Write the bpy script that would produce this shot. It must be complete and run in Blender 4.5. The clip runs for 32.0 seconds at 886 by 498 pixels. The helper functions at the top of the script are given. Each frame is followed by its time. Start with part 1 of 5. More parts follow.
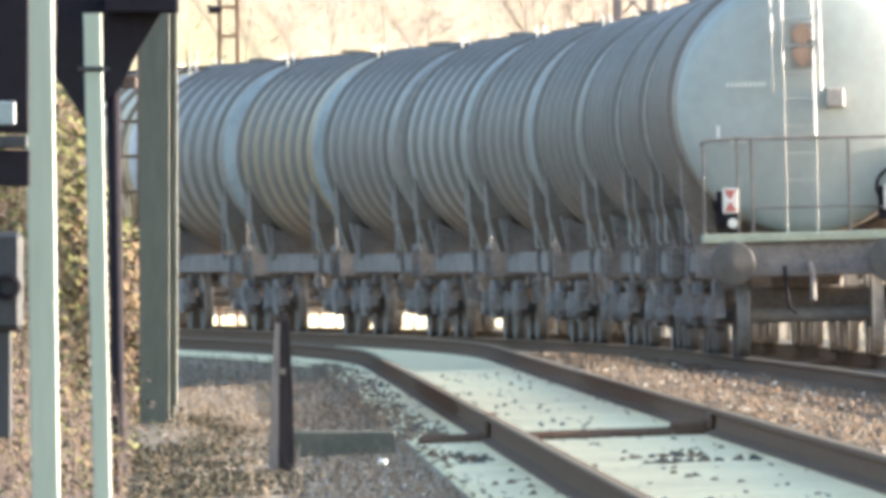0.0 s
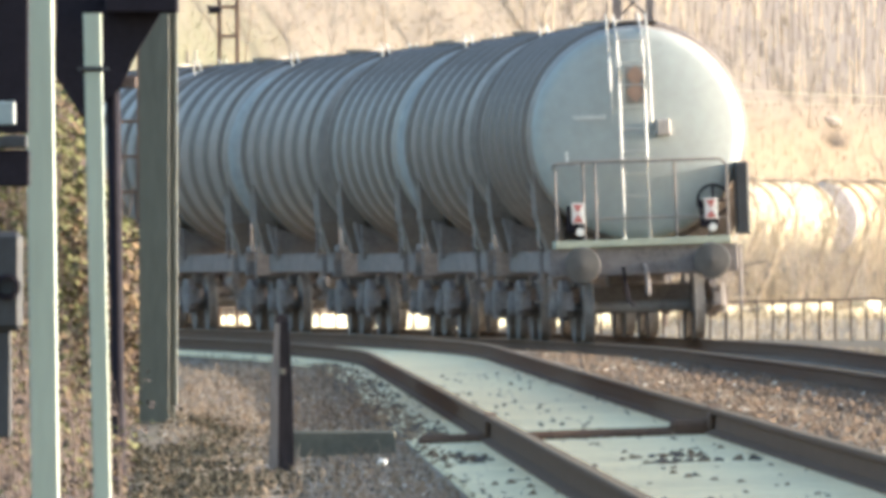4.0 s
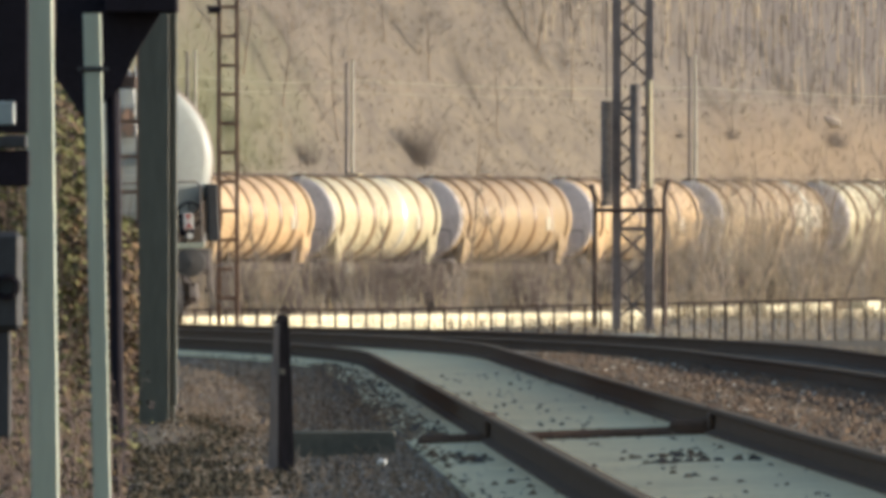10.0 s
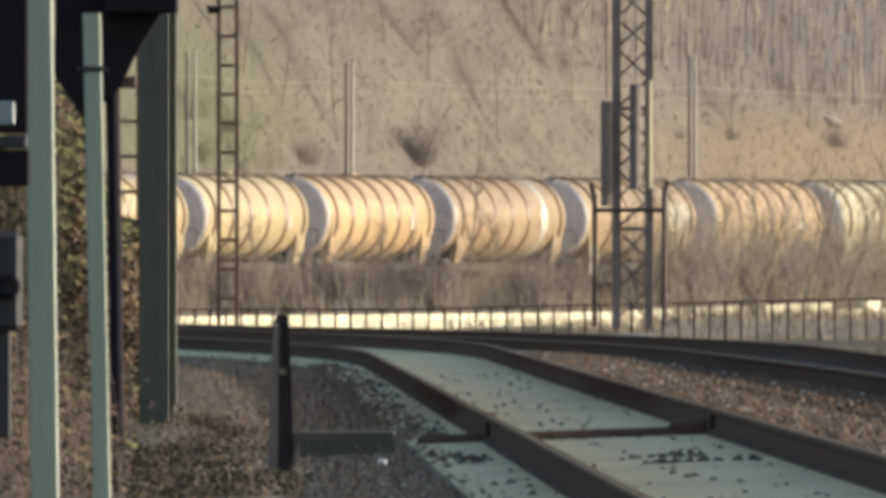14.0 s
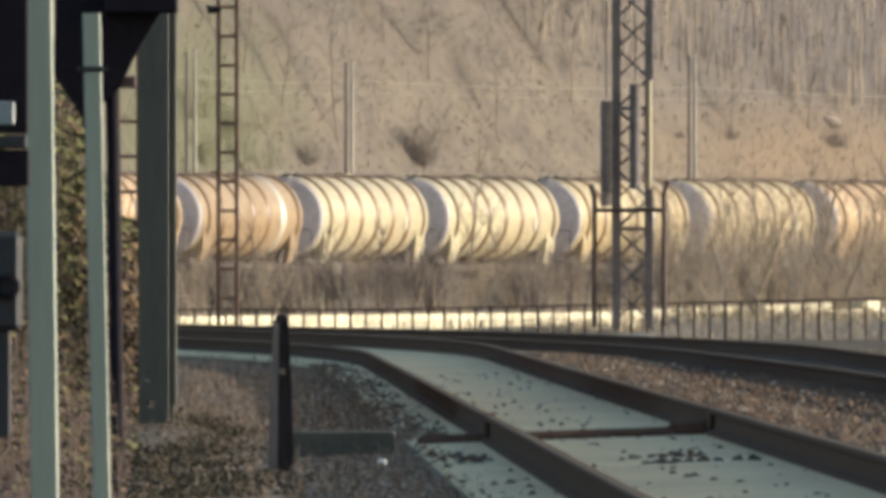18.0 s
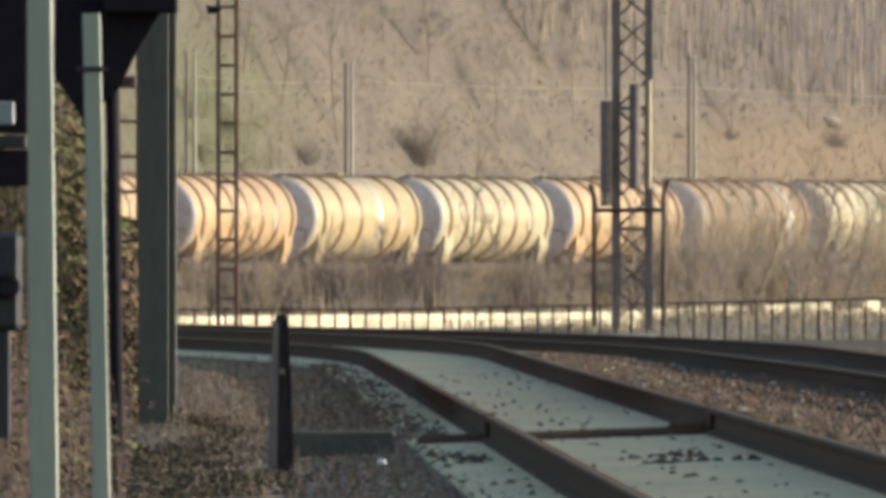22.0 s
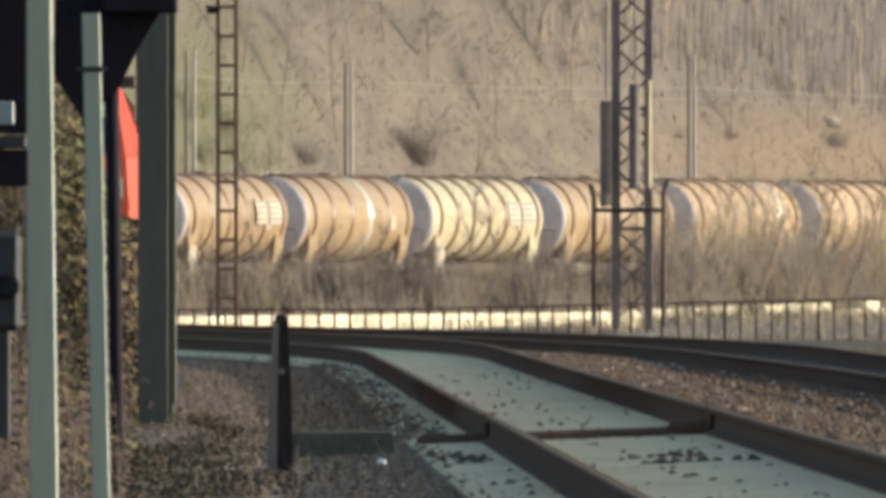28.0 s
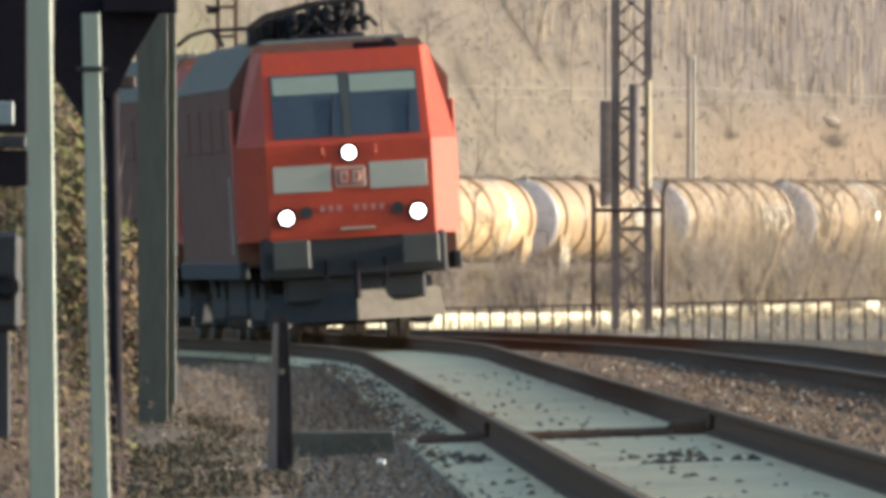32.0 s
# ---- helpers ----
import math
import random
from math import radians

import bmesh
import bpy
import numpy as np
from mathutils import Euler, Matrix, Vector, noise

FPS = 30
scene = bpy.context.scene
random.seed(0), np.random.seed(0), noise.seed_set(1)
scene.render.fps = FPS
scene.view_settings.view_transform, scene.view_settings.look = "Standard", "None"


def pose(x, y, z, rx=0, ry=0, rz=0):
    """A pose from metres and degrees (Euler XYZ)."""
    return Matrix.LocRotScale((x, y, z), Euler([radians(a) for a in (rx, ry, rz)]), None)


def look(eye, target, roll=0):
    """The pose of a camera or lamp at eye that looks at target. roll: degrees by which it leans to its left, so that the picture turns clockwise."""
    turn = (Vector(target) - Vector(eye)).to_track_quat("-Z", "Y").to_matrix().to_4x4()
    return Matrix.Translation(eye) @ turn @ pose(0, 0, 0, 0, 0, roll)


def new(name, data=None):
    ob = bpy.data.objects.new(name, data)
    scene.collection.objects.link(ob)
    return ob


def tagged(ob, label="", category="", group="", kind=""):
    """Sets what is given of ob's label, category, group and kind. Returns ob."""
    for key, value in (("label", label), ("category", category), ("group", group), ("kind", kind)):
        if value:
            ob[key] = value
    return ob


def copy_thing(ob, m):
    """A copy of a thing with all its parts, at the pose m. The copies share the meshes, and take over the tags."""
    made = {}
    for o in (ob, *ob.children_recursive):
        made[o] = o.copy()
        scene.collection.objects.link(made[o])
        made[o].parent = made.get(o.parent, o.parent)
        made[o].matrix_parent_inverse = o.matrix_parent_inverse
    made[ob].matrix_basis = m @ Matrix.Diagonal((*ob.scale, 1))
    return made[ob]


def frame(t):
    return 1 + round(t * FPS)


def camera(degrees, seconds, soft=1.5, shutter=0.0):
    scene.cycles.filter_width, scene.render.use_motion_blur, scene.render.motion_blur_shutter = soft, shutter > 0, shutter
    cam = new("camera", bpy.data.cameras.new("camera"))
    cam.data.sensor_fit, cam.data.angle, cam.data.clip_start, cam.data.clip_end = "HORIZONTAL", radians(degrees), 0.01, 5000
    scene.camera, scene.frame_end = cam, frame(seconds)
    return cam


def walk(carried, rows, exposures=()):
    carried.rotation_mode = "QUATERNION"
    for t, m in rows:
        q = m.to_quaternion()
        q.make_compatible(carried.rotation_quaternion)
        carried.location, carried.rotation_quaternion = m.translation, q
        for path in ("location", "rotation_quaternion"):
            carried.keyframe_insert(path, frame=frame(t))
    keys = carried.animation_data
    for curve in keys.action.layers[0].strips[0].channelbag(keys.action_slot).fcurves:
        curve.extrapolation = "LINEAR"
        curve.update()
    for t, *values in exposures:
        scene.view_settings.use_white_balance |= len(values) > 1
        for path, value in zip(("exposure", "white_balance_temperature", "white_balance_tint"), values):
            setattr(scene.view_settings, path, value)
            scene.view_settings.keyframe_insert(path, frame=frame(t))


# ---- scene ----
import functools

# One fixed telephoto camera; x to the right, y away from it, z up from the rail heads.
EYE_Z = 0.955
cam = camera(2.2458, 32.0, soft=4.6)
# the tripod creeps a hair to the right
walk(cam, [(0, pose(0, 0, EYE_Z, 90.053, 0, 0.002)), (16, pose(0, 0, EYE_Z, 90.053, 0, 0.0)), (32, pose(0, 0, EYE_Z, 90.053, 0, -0.002))],
     exposures=[(t, e + 0.64, 5920, 8) for t, e in ((0, 1.90), (2, 1.77), (3.5, 1.56), (6, 1.04), (7.5, 0.70), (9, 0.35), (10.5, 0.12), (25, 0.05), (28, 0.10), (30, 0.27), (32, 0.58))])

# ---- light ----
SUN_EL, SUN_AZ = 10.6, 89.0          # azimuth clockwise from the view direction
world = bpy.data.worlds.new("world")
scene.world = world
world.use_nodes = True
wn = world.node_tree.nodes
sky = wn.new("ShaderNodeTexSky")
sky.sky_type = "NISHITA"
sky.sun_disc = False
sky.sun_elevation, sky.sun_rotation = radians(SUN_EL), radians(SUN_AZ)
sky.dust_density = 2.5
wn["Background"].inputs[1].default_value = 0.15
world.node_tree.links.new(sky.outputs[0], wn["Background"].inputs[0])
sun = new("sun", bpy.data.lights.new("sun", "SUN"))
sun.data.energy, sun.data.angle, sun.data.color = 4.0, radians(0.5), (1.0, 0.87, 0.72)
sun_dir = Vector((math.sin(radians(SUN_AZ)) * math.cos(radians(SUN_EL)),
                  math.cos(radians(SUN_AZ)) * math.cos(radians(SUN_EL)), math.sin(radians(SUN_EL))))
sun.matrix_world = look(sun_dir * 500, (0, 0, 0))


# ---- materials ----
def mat(name, rgb, rough=0.7, metal=0.0, var=0.25, scale=3.0, bump=0.0, dark=None, per=0.0, fine=8.0, stretch=(1, 1, 1), emit=0.0, spec=0.5):
    """Two scales of noise between a colour and its stained shade, in object space, with grain in the relief."""
    m = bpy.data.materials.new(name)
    m.use_nodes = True
    nt = m.node_tree
    b = nt.nodes["Principled BSDF"]
    b.inputs["Metallic"].default_value = metal
    b.inputs["Specular IOR Level"].default_value = spec
    tc = nt.nodes.new("ShaderNodeTexCoord")
    mp = nt.nodes.new("ShaderNodeMapping")
    mp.inputs["Scale"].default_value = stretch
    nt.links.new(tc.outputs["Object"], mp.inputs[0])
    info = nt.nodes.new("ShaderNodeObjectInfo")
    def tex(sc, det):
        n = nt.nodes.new("ShaderNodeTexNoise")
        n.noise_dimensions = "4D"
        n.inputs["Scale"].default_value, n.inputs["Detail"].default_value, n.inputs["Roughness"].default_value = sc, det, 0.62
        nt.links.new(mp.outputs[0], n.inputs["Vector"])
        mu = nt.nodes.new("ShaderNodeMath")
        mu.operation = "MULTIPLY"
        mu.inputs[1].default_value = 37.0
        nt.links.new(info.outputs["Random"], mu.inputs[0])
        nt.links.new(mu.outputs[0], n.inputs["W"])
        return n
    n1, n2 = tex(scale, 5), tex(scale * fine, 4)
    add = nt.nodes.new("ShaderNodeMath")
    add.operation = "MULTIPLY_ADD"
    add.inputs[1].default_value = 0.45
    nt.links.new(n2.outputs[0], add.inputs[0])
    sub = nt.nodes.new("ShaderNodeMath")
    sub.operation = "MULTIPLY"
    sub.inputs[1].default_value = 0.6
    nt.links.new(n1.outputs[0], sub.inputs[0])
    nt.links.new(sub.outputs[0], add.inputs[2])
    ramp = nt.nodes.new("ShaderNodeMapRange")
    ramp.inputs["From Min"].default_value, ramp.inputs["From Max"].default_value = 0.36, 0.68
    nt.links.new(add.outputs[0], ramp.inputs["Value"])
    mix = nt.nodes.new("ShaderNodeMix")
    mix.data_type = "RGBA"
    d = dark if dark else tuple(c * (1 - 2 * var) for c in rgb)
    mix.inputs["A"].default_value = (*d, 1)
    mix.inputs["B"].default_value = (*rgb, 1)
    nt.links.new(ramp.outputs[0], mix.inputs["Factor"])
    out = mix.outputs["Result"]
    if per:
        hsv = nt.nodes.new("ShaderNodeHueSaturation")
        mr = nt.nodes.new("ShaderNodeMapRange")
        mr.inputs["To Min"].default_value, mr.inputs["To Max"].default_value = 1 - per, 1 + per
        nt.links.new(info.outputs["Random"], mr.inputs["Value"])
        nt.links.new(mr.outputs[0], hsv.inputs["Value"])
        nt.links.new(out, hsv.inputs["Color"])
        out = hsv.outputs[0]
    nt.links.new(out, b.inputs["Base Color"])
    rr = nt.nodes.new("ShaderNodeMapRange")
    rr.inputs["To Min"].default_value, rr.inputs["To Max"].default_value = min(1, rough + 0.12), max(0.03, rough - 0.12)
    nt.links.new(n2.outputs[0], rr.inputs["Value"])
    nt.links.new(rr.outputs[0], b.inputs["Roughness"])
    if bump:
        bp = nt.nodes.new("ShaderNodeBump")
        bp.inputs["Strength"].default_value = 0.6
        bp.inputs["Distance"].default_value = bump
        nt.links.new(add.outputs[0], bp.inputs["Height"])
        nt.links.new(bp.outputs[0], b.inputs["Normal"])
    if emit:
        b.inputs["Emission Color"].default_value = (*rgb, 1)
        b.inputs["Emission Strength"].default_value = emit
    return m


M_GROUND = mat("dry_ground", (0.154, 0.123, 0.088), 0.95, var=0.32, scale=0.5, bump=0.03, fine=9, spec=0.2)
M_HILL = mat("dry_hill_grass", (0.174, 0.147, 0.113), 0.95, var=0.2, scale=0.45, bump=0.03, dark=(0.103, 0.0912, 0.0806), fine=4, spec=0.15)


def plant_zone(m, rgb, centre, reach, strength):
    """Blends in another growth over an uneven patch of the slope."""
    nt = m.node_tree
    b = nt.nodes["Principled BSDF"]
    base = b.inputs["Base Color"].links[0].from_socket
    tc = nt.nodes.new("ShaderNodeTexCoord")
    mp = nt.nodes.new("ShaderNodeMapping")
    sx, sz = 1.0 / reach[0], 1.0 / reach[1]
    mp.inputs["Scale"].default_value = (sx, 0, sz)
    mp.inputs["Location"].default_value = (-centre[0] * sx, 0, -centre[1] * sz)
    nt.links.new(tc.outputs["Object"], mp.inputs[0])
    ln = nt.nodes.new("ShaderNodeVectorMath")
    ln.operation = "LENGTH"
    nt.links.new(mp.outputs[0], ln.inputs[0])
    ns = nt.nodes.new("ShaderNodeTexNoise")
    ns.inputs["Scale"].default_value, ns.inputs["Detail"].default_value = 0.5, 5
    nt.links.new(tc.outputs["Object"], ns.inputs["Vector"])
    ad = nt.nodes.new("ShaderNodeMath")
    ad.operation = "ADD"
    nt.links.new(ln.outputs["Value"], ad.inputs[0])
    nt.links.new(ns.outputs[0], ad.inputs[1])
    mr = nt.nodes.new("ShaderNodeMapRange")
    mr.inputs["From Min"].default_value, mr.inputs["From Max"].default_value = 0.75, 1.6
    mr.inputs["To Min"].default_value, mr.inputs["To Max"].default_value = strength, 0.0
    nt.links.new(ad.outputs[0], mr.inputs["Value"])
    mix = nt.nodes.new("ShaderNodeMix")
    mix.data_type = "RGBA"
    nt.links.new(mr.outputs[0], mix.inputs["Factor"])
    nt.links.new(base, mix.inputs["A"])
    mix.inputs["B"].default_value = (*rgb, 1)
    nt.links.new(mix.outputs["Result"], b.inputs["Base Color"])


plant_zone(M_HILL, (0.108, 0.098, 0.096), (16.0, 10.5), (11.0, 5.5), 0.9)      # grey scrub
plant_zone(M_HILL, (0.112, 0.098, 0.085), (-6.0, 11.0), (11.0, 3.6), 0.55)     # brown scrub
plant_zone(M_HILL, (0.105, 0.112, 0.066), (-9.0, 6.6), (4.2, 4.4), 0.75)        # green growth
plant_zone(M_HILL, (0.195, 0.145, 0.096), (15.0, 5.2), (9.0, 2.6), 0.6)        # rusty bracken
M_BANK = mat("pale_dry_bank", (0.274, 0.228, 0.175), 0.95, var=0.15, scale=0.6, bump=0.01, spec=0.15)
M_BALLAST = mat("ballast_stone", (0.246, 0.189, 0.136), 0.9, var=0.3, scale=6, bump=0.03, fine=4, spec=0.3)
M_CONC_SLEEPER = mat("sleeper_concrete", (0.78, 0.69, 0.455), 0.85, var=0.10, scale=3, bump=0.004, per=0.08)
M_RAIL = mat("rusty_rail_steel", (0.135, 0.088, 0.062), 0.95, var=0.2, scale=8, bump=0.001, spec=0.06)
M_RAILTOP = mat("worn_rail_head", (0.17, 0.125, 0.085), 0.9, var=0.2, scale=5, spec=0.1)
M_STEEL_GREEN = mat("green_painted_mast", (0.085, 0.09, 0.072), 0.6, var=0.2, scale=2, bump=0.001, stretch=(1, 1, 0.2))
M_MAST = mat("weathered_mast_steel", (0.235, 0.20, 0.19), 0.8, var=0.25, scale=4)
M_RUST = mat("rusty_lattice_steel", (0.20, 0.12, 0.08), 0.8, var=0.25, scale=4)
M_POST = mat("pale_galvanised_post", (0.35, 0.395, 0.32), 0.6, var=0.10, scale=2, bump=0.001, stretch=(1, 1, 0.15))
M_BLACK = mat("matt_black_paint", (0.015, 0.012, 0.018), 0.85, var=0.2, scale=4, spec=0.2)
M_DARKPIPE = mat("dark_signal_mast_paint", (0.014, 0.011, 0.018), 0.8, var=0.2, scale=3, spec=0.2)
M_LENS = mat("pale_signal_glass", (0.24, 0.29, 0.30), 0.4, var=0.1, scale=5)
M_OLDWOOD = mat("tarred_old_timber", (0.042, 0.034, 0.036), 0.95, var=0.3, scale=6, bump=0.006, stretch=(1, 1, 0.15), spec=0.1)
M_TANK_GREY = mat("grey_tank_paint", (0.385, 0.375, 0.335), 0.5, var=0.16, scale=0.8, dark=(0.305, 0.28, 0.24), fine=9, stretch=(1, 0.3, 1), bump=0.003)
# Darker tone with the rear tanks' side shade put into it.
M_TANK_DULL = mat("dull_brown_grey_tank_shade", (0.275, 0.225, 0.185), 0.5, var=0.16, scale=0.7, dark=(0.18, 0.16, 0.14), fine=9, stretch=(1, 0.3, 1), bump=0.003)
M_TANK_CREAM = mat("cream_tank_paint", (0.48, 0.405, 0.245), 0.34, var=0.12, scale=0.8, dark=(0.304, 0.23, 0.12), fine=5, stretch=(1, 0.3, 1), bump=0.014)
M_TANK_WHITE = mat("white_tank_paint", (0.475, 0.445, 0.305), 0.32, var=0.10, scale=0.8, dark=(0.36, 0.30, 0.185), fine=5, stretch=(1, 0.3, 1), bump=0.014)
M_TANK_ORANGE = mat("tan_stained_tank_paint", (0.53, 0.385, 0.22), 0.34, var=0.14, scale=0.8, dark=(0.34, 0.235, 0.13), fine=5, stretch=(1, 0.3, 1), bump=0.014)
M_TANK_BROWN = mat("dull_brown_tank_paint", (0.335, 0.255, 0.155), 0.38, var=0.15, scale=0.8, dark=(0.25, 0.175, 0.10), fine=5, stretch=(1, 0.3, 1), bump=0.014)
M_FRAME = mat("grimy_underframe", (0.21, 0.182, 0.168), 0.8, var=0.3, scale=3, bump=0.002)
M_WHEEL = mat("brake_dusted_wheel", (0.19, 0.178, 0.17), 0.8, metal=0.0, var=0.25, scale=5)
M_DECK = mat("pale_deck_edge", (0.34, 0.36, 0.28), 0.7, var=0.15, scale=4)
M_GALV = mat("galvanised_rail", (0.42, 0.41, 0.38), 0.5, metal=0.2, var=0.12, scale=6)
M_BUFFER = mat("greasy_buffer_plate", (0.085, 0.078, 0.072), 0.6, metal=0.2, var=0.2, scale=6)
M_ORANGE = mat("hazard_orange", (0.38, 0.235, 0.16), 0.6, var=0.15, scale=8)
M_WHITE = mat("white_paint", (0.60, 0.59, 0.55), 0.5, var=0.06, scale=6)
M_REDWHITE = mat("red_paint", (0.40, 0.11, 0.09), 0.5, var=0.1, scale=6)
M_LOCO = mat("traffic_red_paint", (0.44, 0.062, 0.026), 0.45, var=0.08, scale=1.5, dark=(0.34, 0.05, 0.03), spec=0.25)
M_LOCO_ROOF = mat("grey_loco_roof", (0.17, 0.17, 0.15), 0.6, var=0.15, scale=2)
M_LOCO_COVE = mat("grey_green_roof_edge", (0.19, 0.165, 0.125), 0.85, var=0.15, scale=2)
# Cab red with the body side's shade and haze put into the colour.
M_LOCO_SIDE = mat("shaded_red_side", (0.215, 0.11, 0.075), 0.9, var=0.1, scale=1.5, dark=(0.15, 0.08, 0.065), spec=0.2)
M_STRIPE = mat("light_grey_band", (0.38, 0.39, 0.335), 0.5, var=0.05, scale=4)
M_GLASS = mat("tinted_windscreen", (0.05, 0.066, 0.085), 0.1, var=0.1, scale=2)
M_SHEEN = mat("windscreen_sheen", (0.24, 0.29, 0.235), 0.5, var=0.05, scale=2)
M_DARKGREY = mat("dark_grey_skirt", (0.03, 0.032, 0.036), 0.7, var=0.2, scale=3)
M_PLOUGH = mat("dusty_plough_paint", (0.15, 0.13, 0.10), 0.7, var=0.2, scale=4)
M_COVERGREY = mat("grey_buffer_cover", (0.058, 0.062, 0.056), 0.6, var=0.15, scale=4)
M_TAIL_END = mat("grey_green_tank_end", (0.33, 0.355, 0.335), 0.5, var=0.14, scale=0.8, dark=(0.27, 0.28, 0.26), fine=9)
M_LAMP = mat("lit_headlamp", (1.0, 0.97, 0.9), 0.3, var=0.0, emit=5.0)
M_WALL = mat("pale_limestone_wall", (0.578, 0.532, 0.38), 0.8, var=0.10, scale=1.5, bump=0.01, per=0.22)
M_FENCE = mat("brown_fence_iron", (0.095, 0.062, 0.05), 0.75, var=0.2, scale=5)
M_TWIG = mat("bare_twigs", (0.22, 0.182, 0.141), 0.85, var=0.2, scale=2, spec=0.2)
M_TWIG_PALE = mat("pale_dead_stems", (0.289, 0.236, 0.167), 0.85, var=0.2, scale=2, spec=0.2)
M_LEAF_DRY = mat("dry_brown_leaves", (0.172, 0.119, 0.0697), 0.8, var=0.25, scale=1.5, spec=0.2)
M_LEAF_GREEN = mat("dull_green_leaves", (0.164, 0.164, 0.0656), 0.75, var=0.25, scale=1.5, spec=0.2)
M_STRAW = mat("straw_grass", (0.266, 0.209, 0.129), 0.85, var=0.2, scale=1.5, spec=0.2)
M_STONE = mat("pale_stone_chip", (0.532, 0.479, 0.403), 0.85, var=0.15, scale=6, per=0.25)
M_CONCRETE = mat("mast_concrete", (0.395, 0.38, 0.327), 0.8, var=0.12, scale=2)


# ---- mesh helpers ----
class Geo:
    """Collects faces for one mesh."""
    def __init__(self):
        self.v, self.f, self.mi, self.sm = [], [], [], []

    def add(self, verts, faces, mi=0, smooth=False, m=None):
        o = len(self.v)
        self.v += [tuple(m @ Vector(p)) for p in verts] if m else [tuple(p) for p in verts]
        for f in faces:
            self.f.append(tuple(o + i for i in f))
            self.mi.append(mi)
            self.sm.append(smooth)
        return self

    def box(self, c, s, bev=0.0, mi=0, m=None):
        """A box at centre c with full sizes s and chamfered edges."""
        hx, hy, hz = (a / 2 for a in s)
        cx, cy, cz = c
        if bev <= 0:
            vs = [(cx + a * hx, cy + b * hy, cz + d * hz) for d in (-1, 1) for a, b in ((-1, -1), (1, -1), (1, 1), (-1, 1))]
            return self.add(vs, [(3, 2, 1, 0), (4, 5, 6, 7), (0, 1, 5, 4), (1, 2, 6, 5), (2, 3, 7, 6), (3, 0, 4, 7)], mi, False, m)
        b = min(bev, hx * 0.9, hy * 0.9, hz * 0.9)
        bm = bmesh.new()
        bmesh.ops.create_cube(bm, size=1)
        for v in bm.verts:
            v.co = Vector((v.co.x * s[0] + cx, v.co.y * s[1] + cy, v.co.z * s[2] + cz))
        bmesh.ops.bevel(bm, geom=list(bm.edges), offset=b, segments=1, affect="EDGES")
        bm.verts.index_update()
        self.add([v.co.copy() for v in bm.verts], [[v.index for v in f.verts] for f in bm.faces], mi, False, m)
        bm.free()
        return self

    def tube(self, p0, p1, r0, r1=None, n=8, mi=0, caps=True, smooth=True):
        p0, p1 = Vector(p0), Vector(p1)
        r1 = r0 if r1 is None else r1
        w = (p1 - p0)
        if w.length < 1e-6:
            return self
        w.normalize()
        u = w.orthogonal().normalized()
        t = w.cross(u)
        vs, fs = [], []
        for p, r in ((p0, r0), (p1, r1)):
            for i in range(n):
                a = 2 * math.pi * i / n
                vs.append(p + (u * math.cos(a) + t * math.sin(a)) * r)
        for i in range(n):
            j = (i + 1) % n
            fs.append((i, j, n + j, n + i))
        self.add(vs, fs, mi, smooth)
        if caps:
            self.add(vs[:n], [tuple(reversed(range(n)))], mi)
            self.add(vs[n:], [tuple(range(n))], mi)
        return self

    def path(self, pts, r, n=6, mi=0):
        pts = [Vector(p) for p in pts]
        vs, fs = [], []
        for k, p in enumerate(pts):
            w = (pts[min(k + 1, len(pts) - 1)] - pts[max(k - 1, 0)]).normalized()
            u = w.cross(Vector((0.31, 0.87, 0.38))).normalized()
            t = w.cross(u)
            for i in range(n):
                a = 2 * math.pi * i / n
                vs.append(p + (u * math.cos(a) + t * math.sin(a)) * r)
        for k in range(len(pts) - 1):
            for i in range(n):
                j = (i + 1) % n
                fs.append((k * n + i, k * n + j, k * n + n + j, k * n + n + i))
        fs += [tuple(reversed(range(n))), tuple(range((len(pts) - 1) * n, len(pts) * n))]
        return self.add(vs, fs, mi, True)

    def lathe(self, prof, n=40, mi=0, m=None, smooth=True):
        """A profile of (r, y) turned about the y axis."""
        vs, fs = [], []
        for r, y in prof:
            for i in range(n):
                a = 2 * math.pi * i / n
                vs.append((r * math.cos(a), y, r * math.sin(a)))
        for k in range(len(prof) - 1):
            for i in range(n):
                j = (i + 1) % n
                fs.append((k * n + i, k * n + j, (k + 1) * n + j, (k + 1) * n + i))
        return self.add(vs, fs, mi, smooth, m)

    def prism(self, poly, axis, a, b, mi=0):
        """A polygon of (u, v) drawn from a to b along an axis: 'x' (u=y, v=z), 'y' (u=x, v=z) or 'z' (u=x, v=y)."""
        put = {"x": lambda u, v, w: (w, u, v), "y": lambda u, v, w: (u, w, v), "z": lambda u, v, w: (u, v, w)}[axis]
        n = len(poly)
        vs = [put(u, v, a) for u, v in poly] + [put(u, v, b) for u, v in poly]
        fs = [(i, (i + 1) % n, n + (i + 1) % n, n + i) for i in range(n)] + [tuple(reversed(range(n))), tuple(range(n, 2 * n))]
        return self.add(vs, fs, mi)

    def mesh(self, name, mats, fix=True):
        me = bpy.data.meshes.new(name)
        me.from_pydata(self.v, [], self.f)
        for m in mats:
            me.materials.append(m)
        me.polygons.foreach_set("material_index", self.mi)
        me.polygons.foreach_set("use_smooth", self.sm)
        if fix and len(self.f) < 60000:
            bm = bmesh.new()
            bm.from_mesh(me)
            bmesh.ops.remove_doubles(bm, verts=bm.verts, dist=1e-5)
            bmesh.ops.recalc_face_normals(bm, faces=bm.faces)
            bm.to_mesh(me)
            bm.free()
            if any(self.sm):
                me.set_sharp_from_angle(angle=radians(38))
        me.update()
        return me


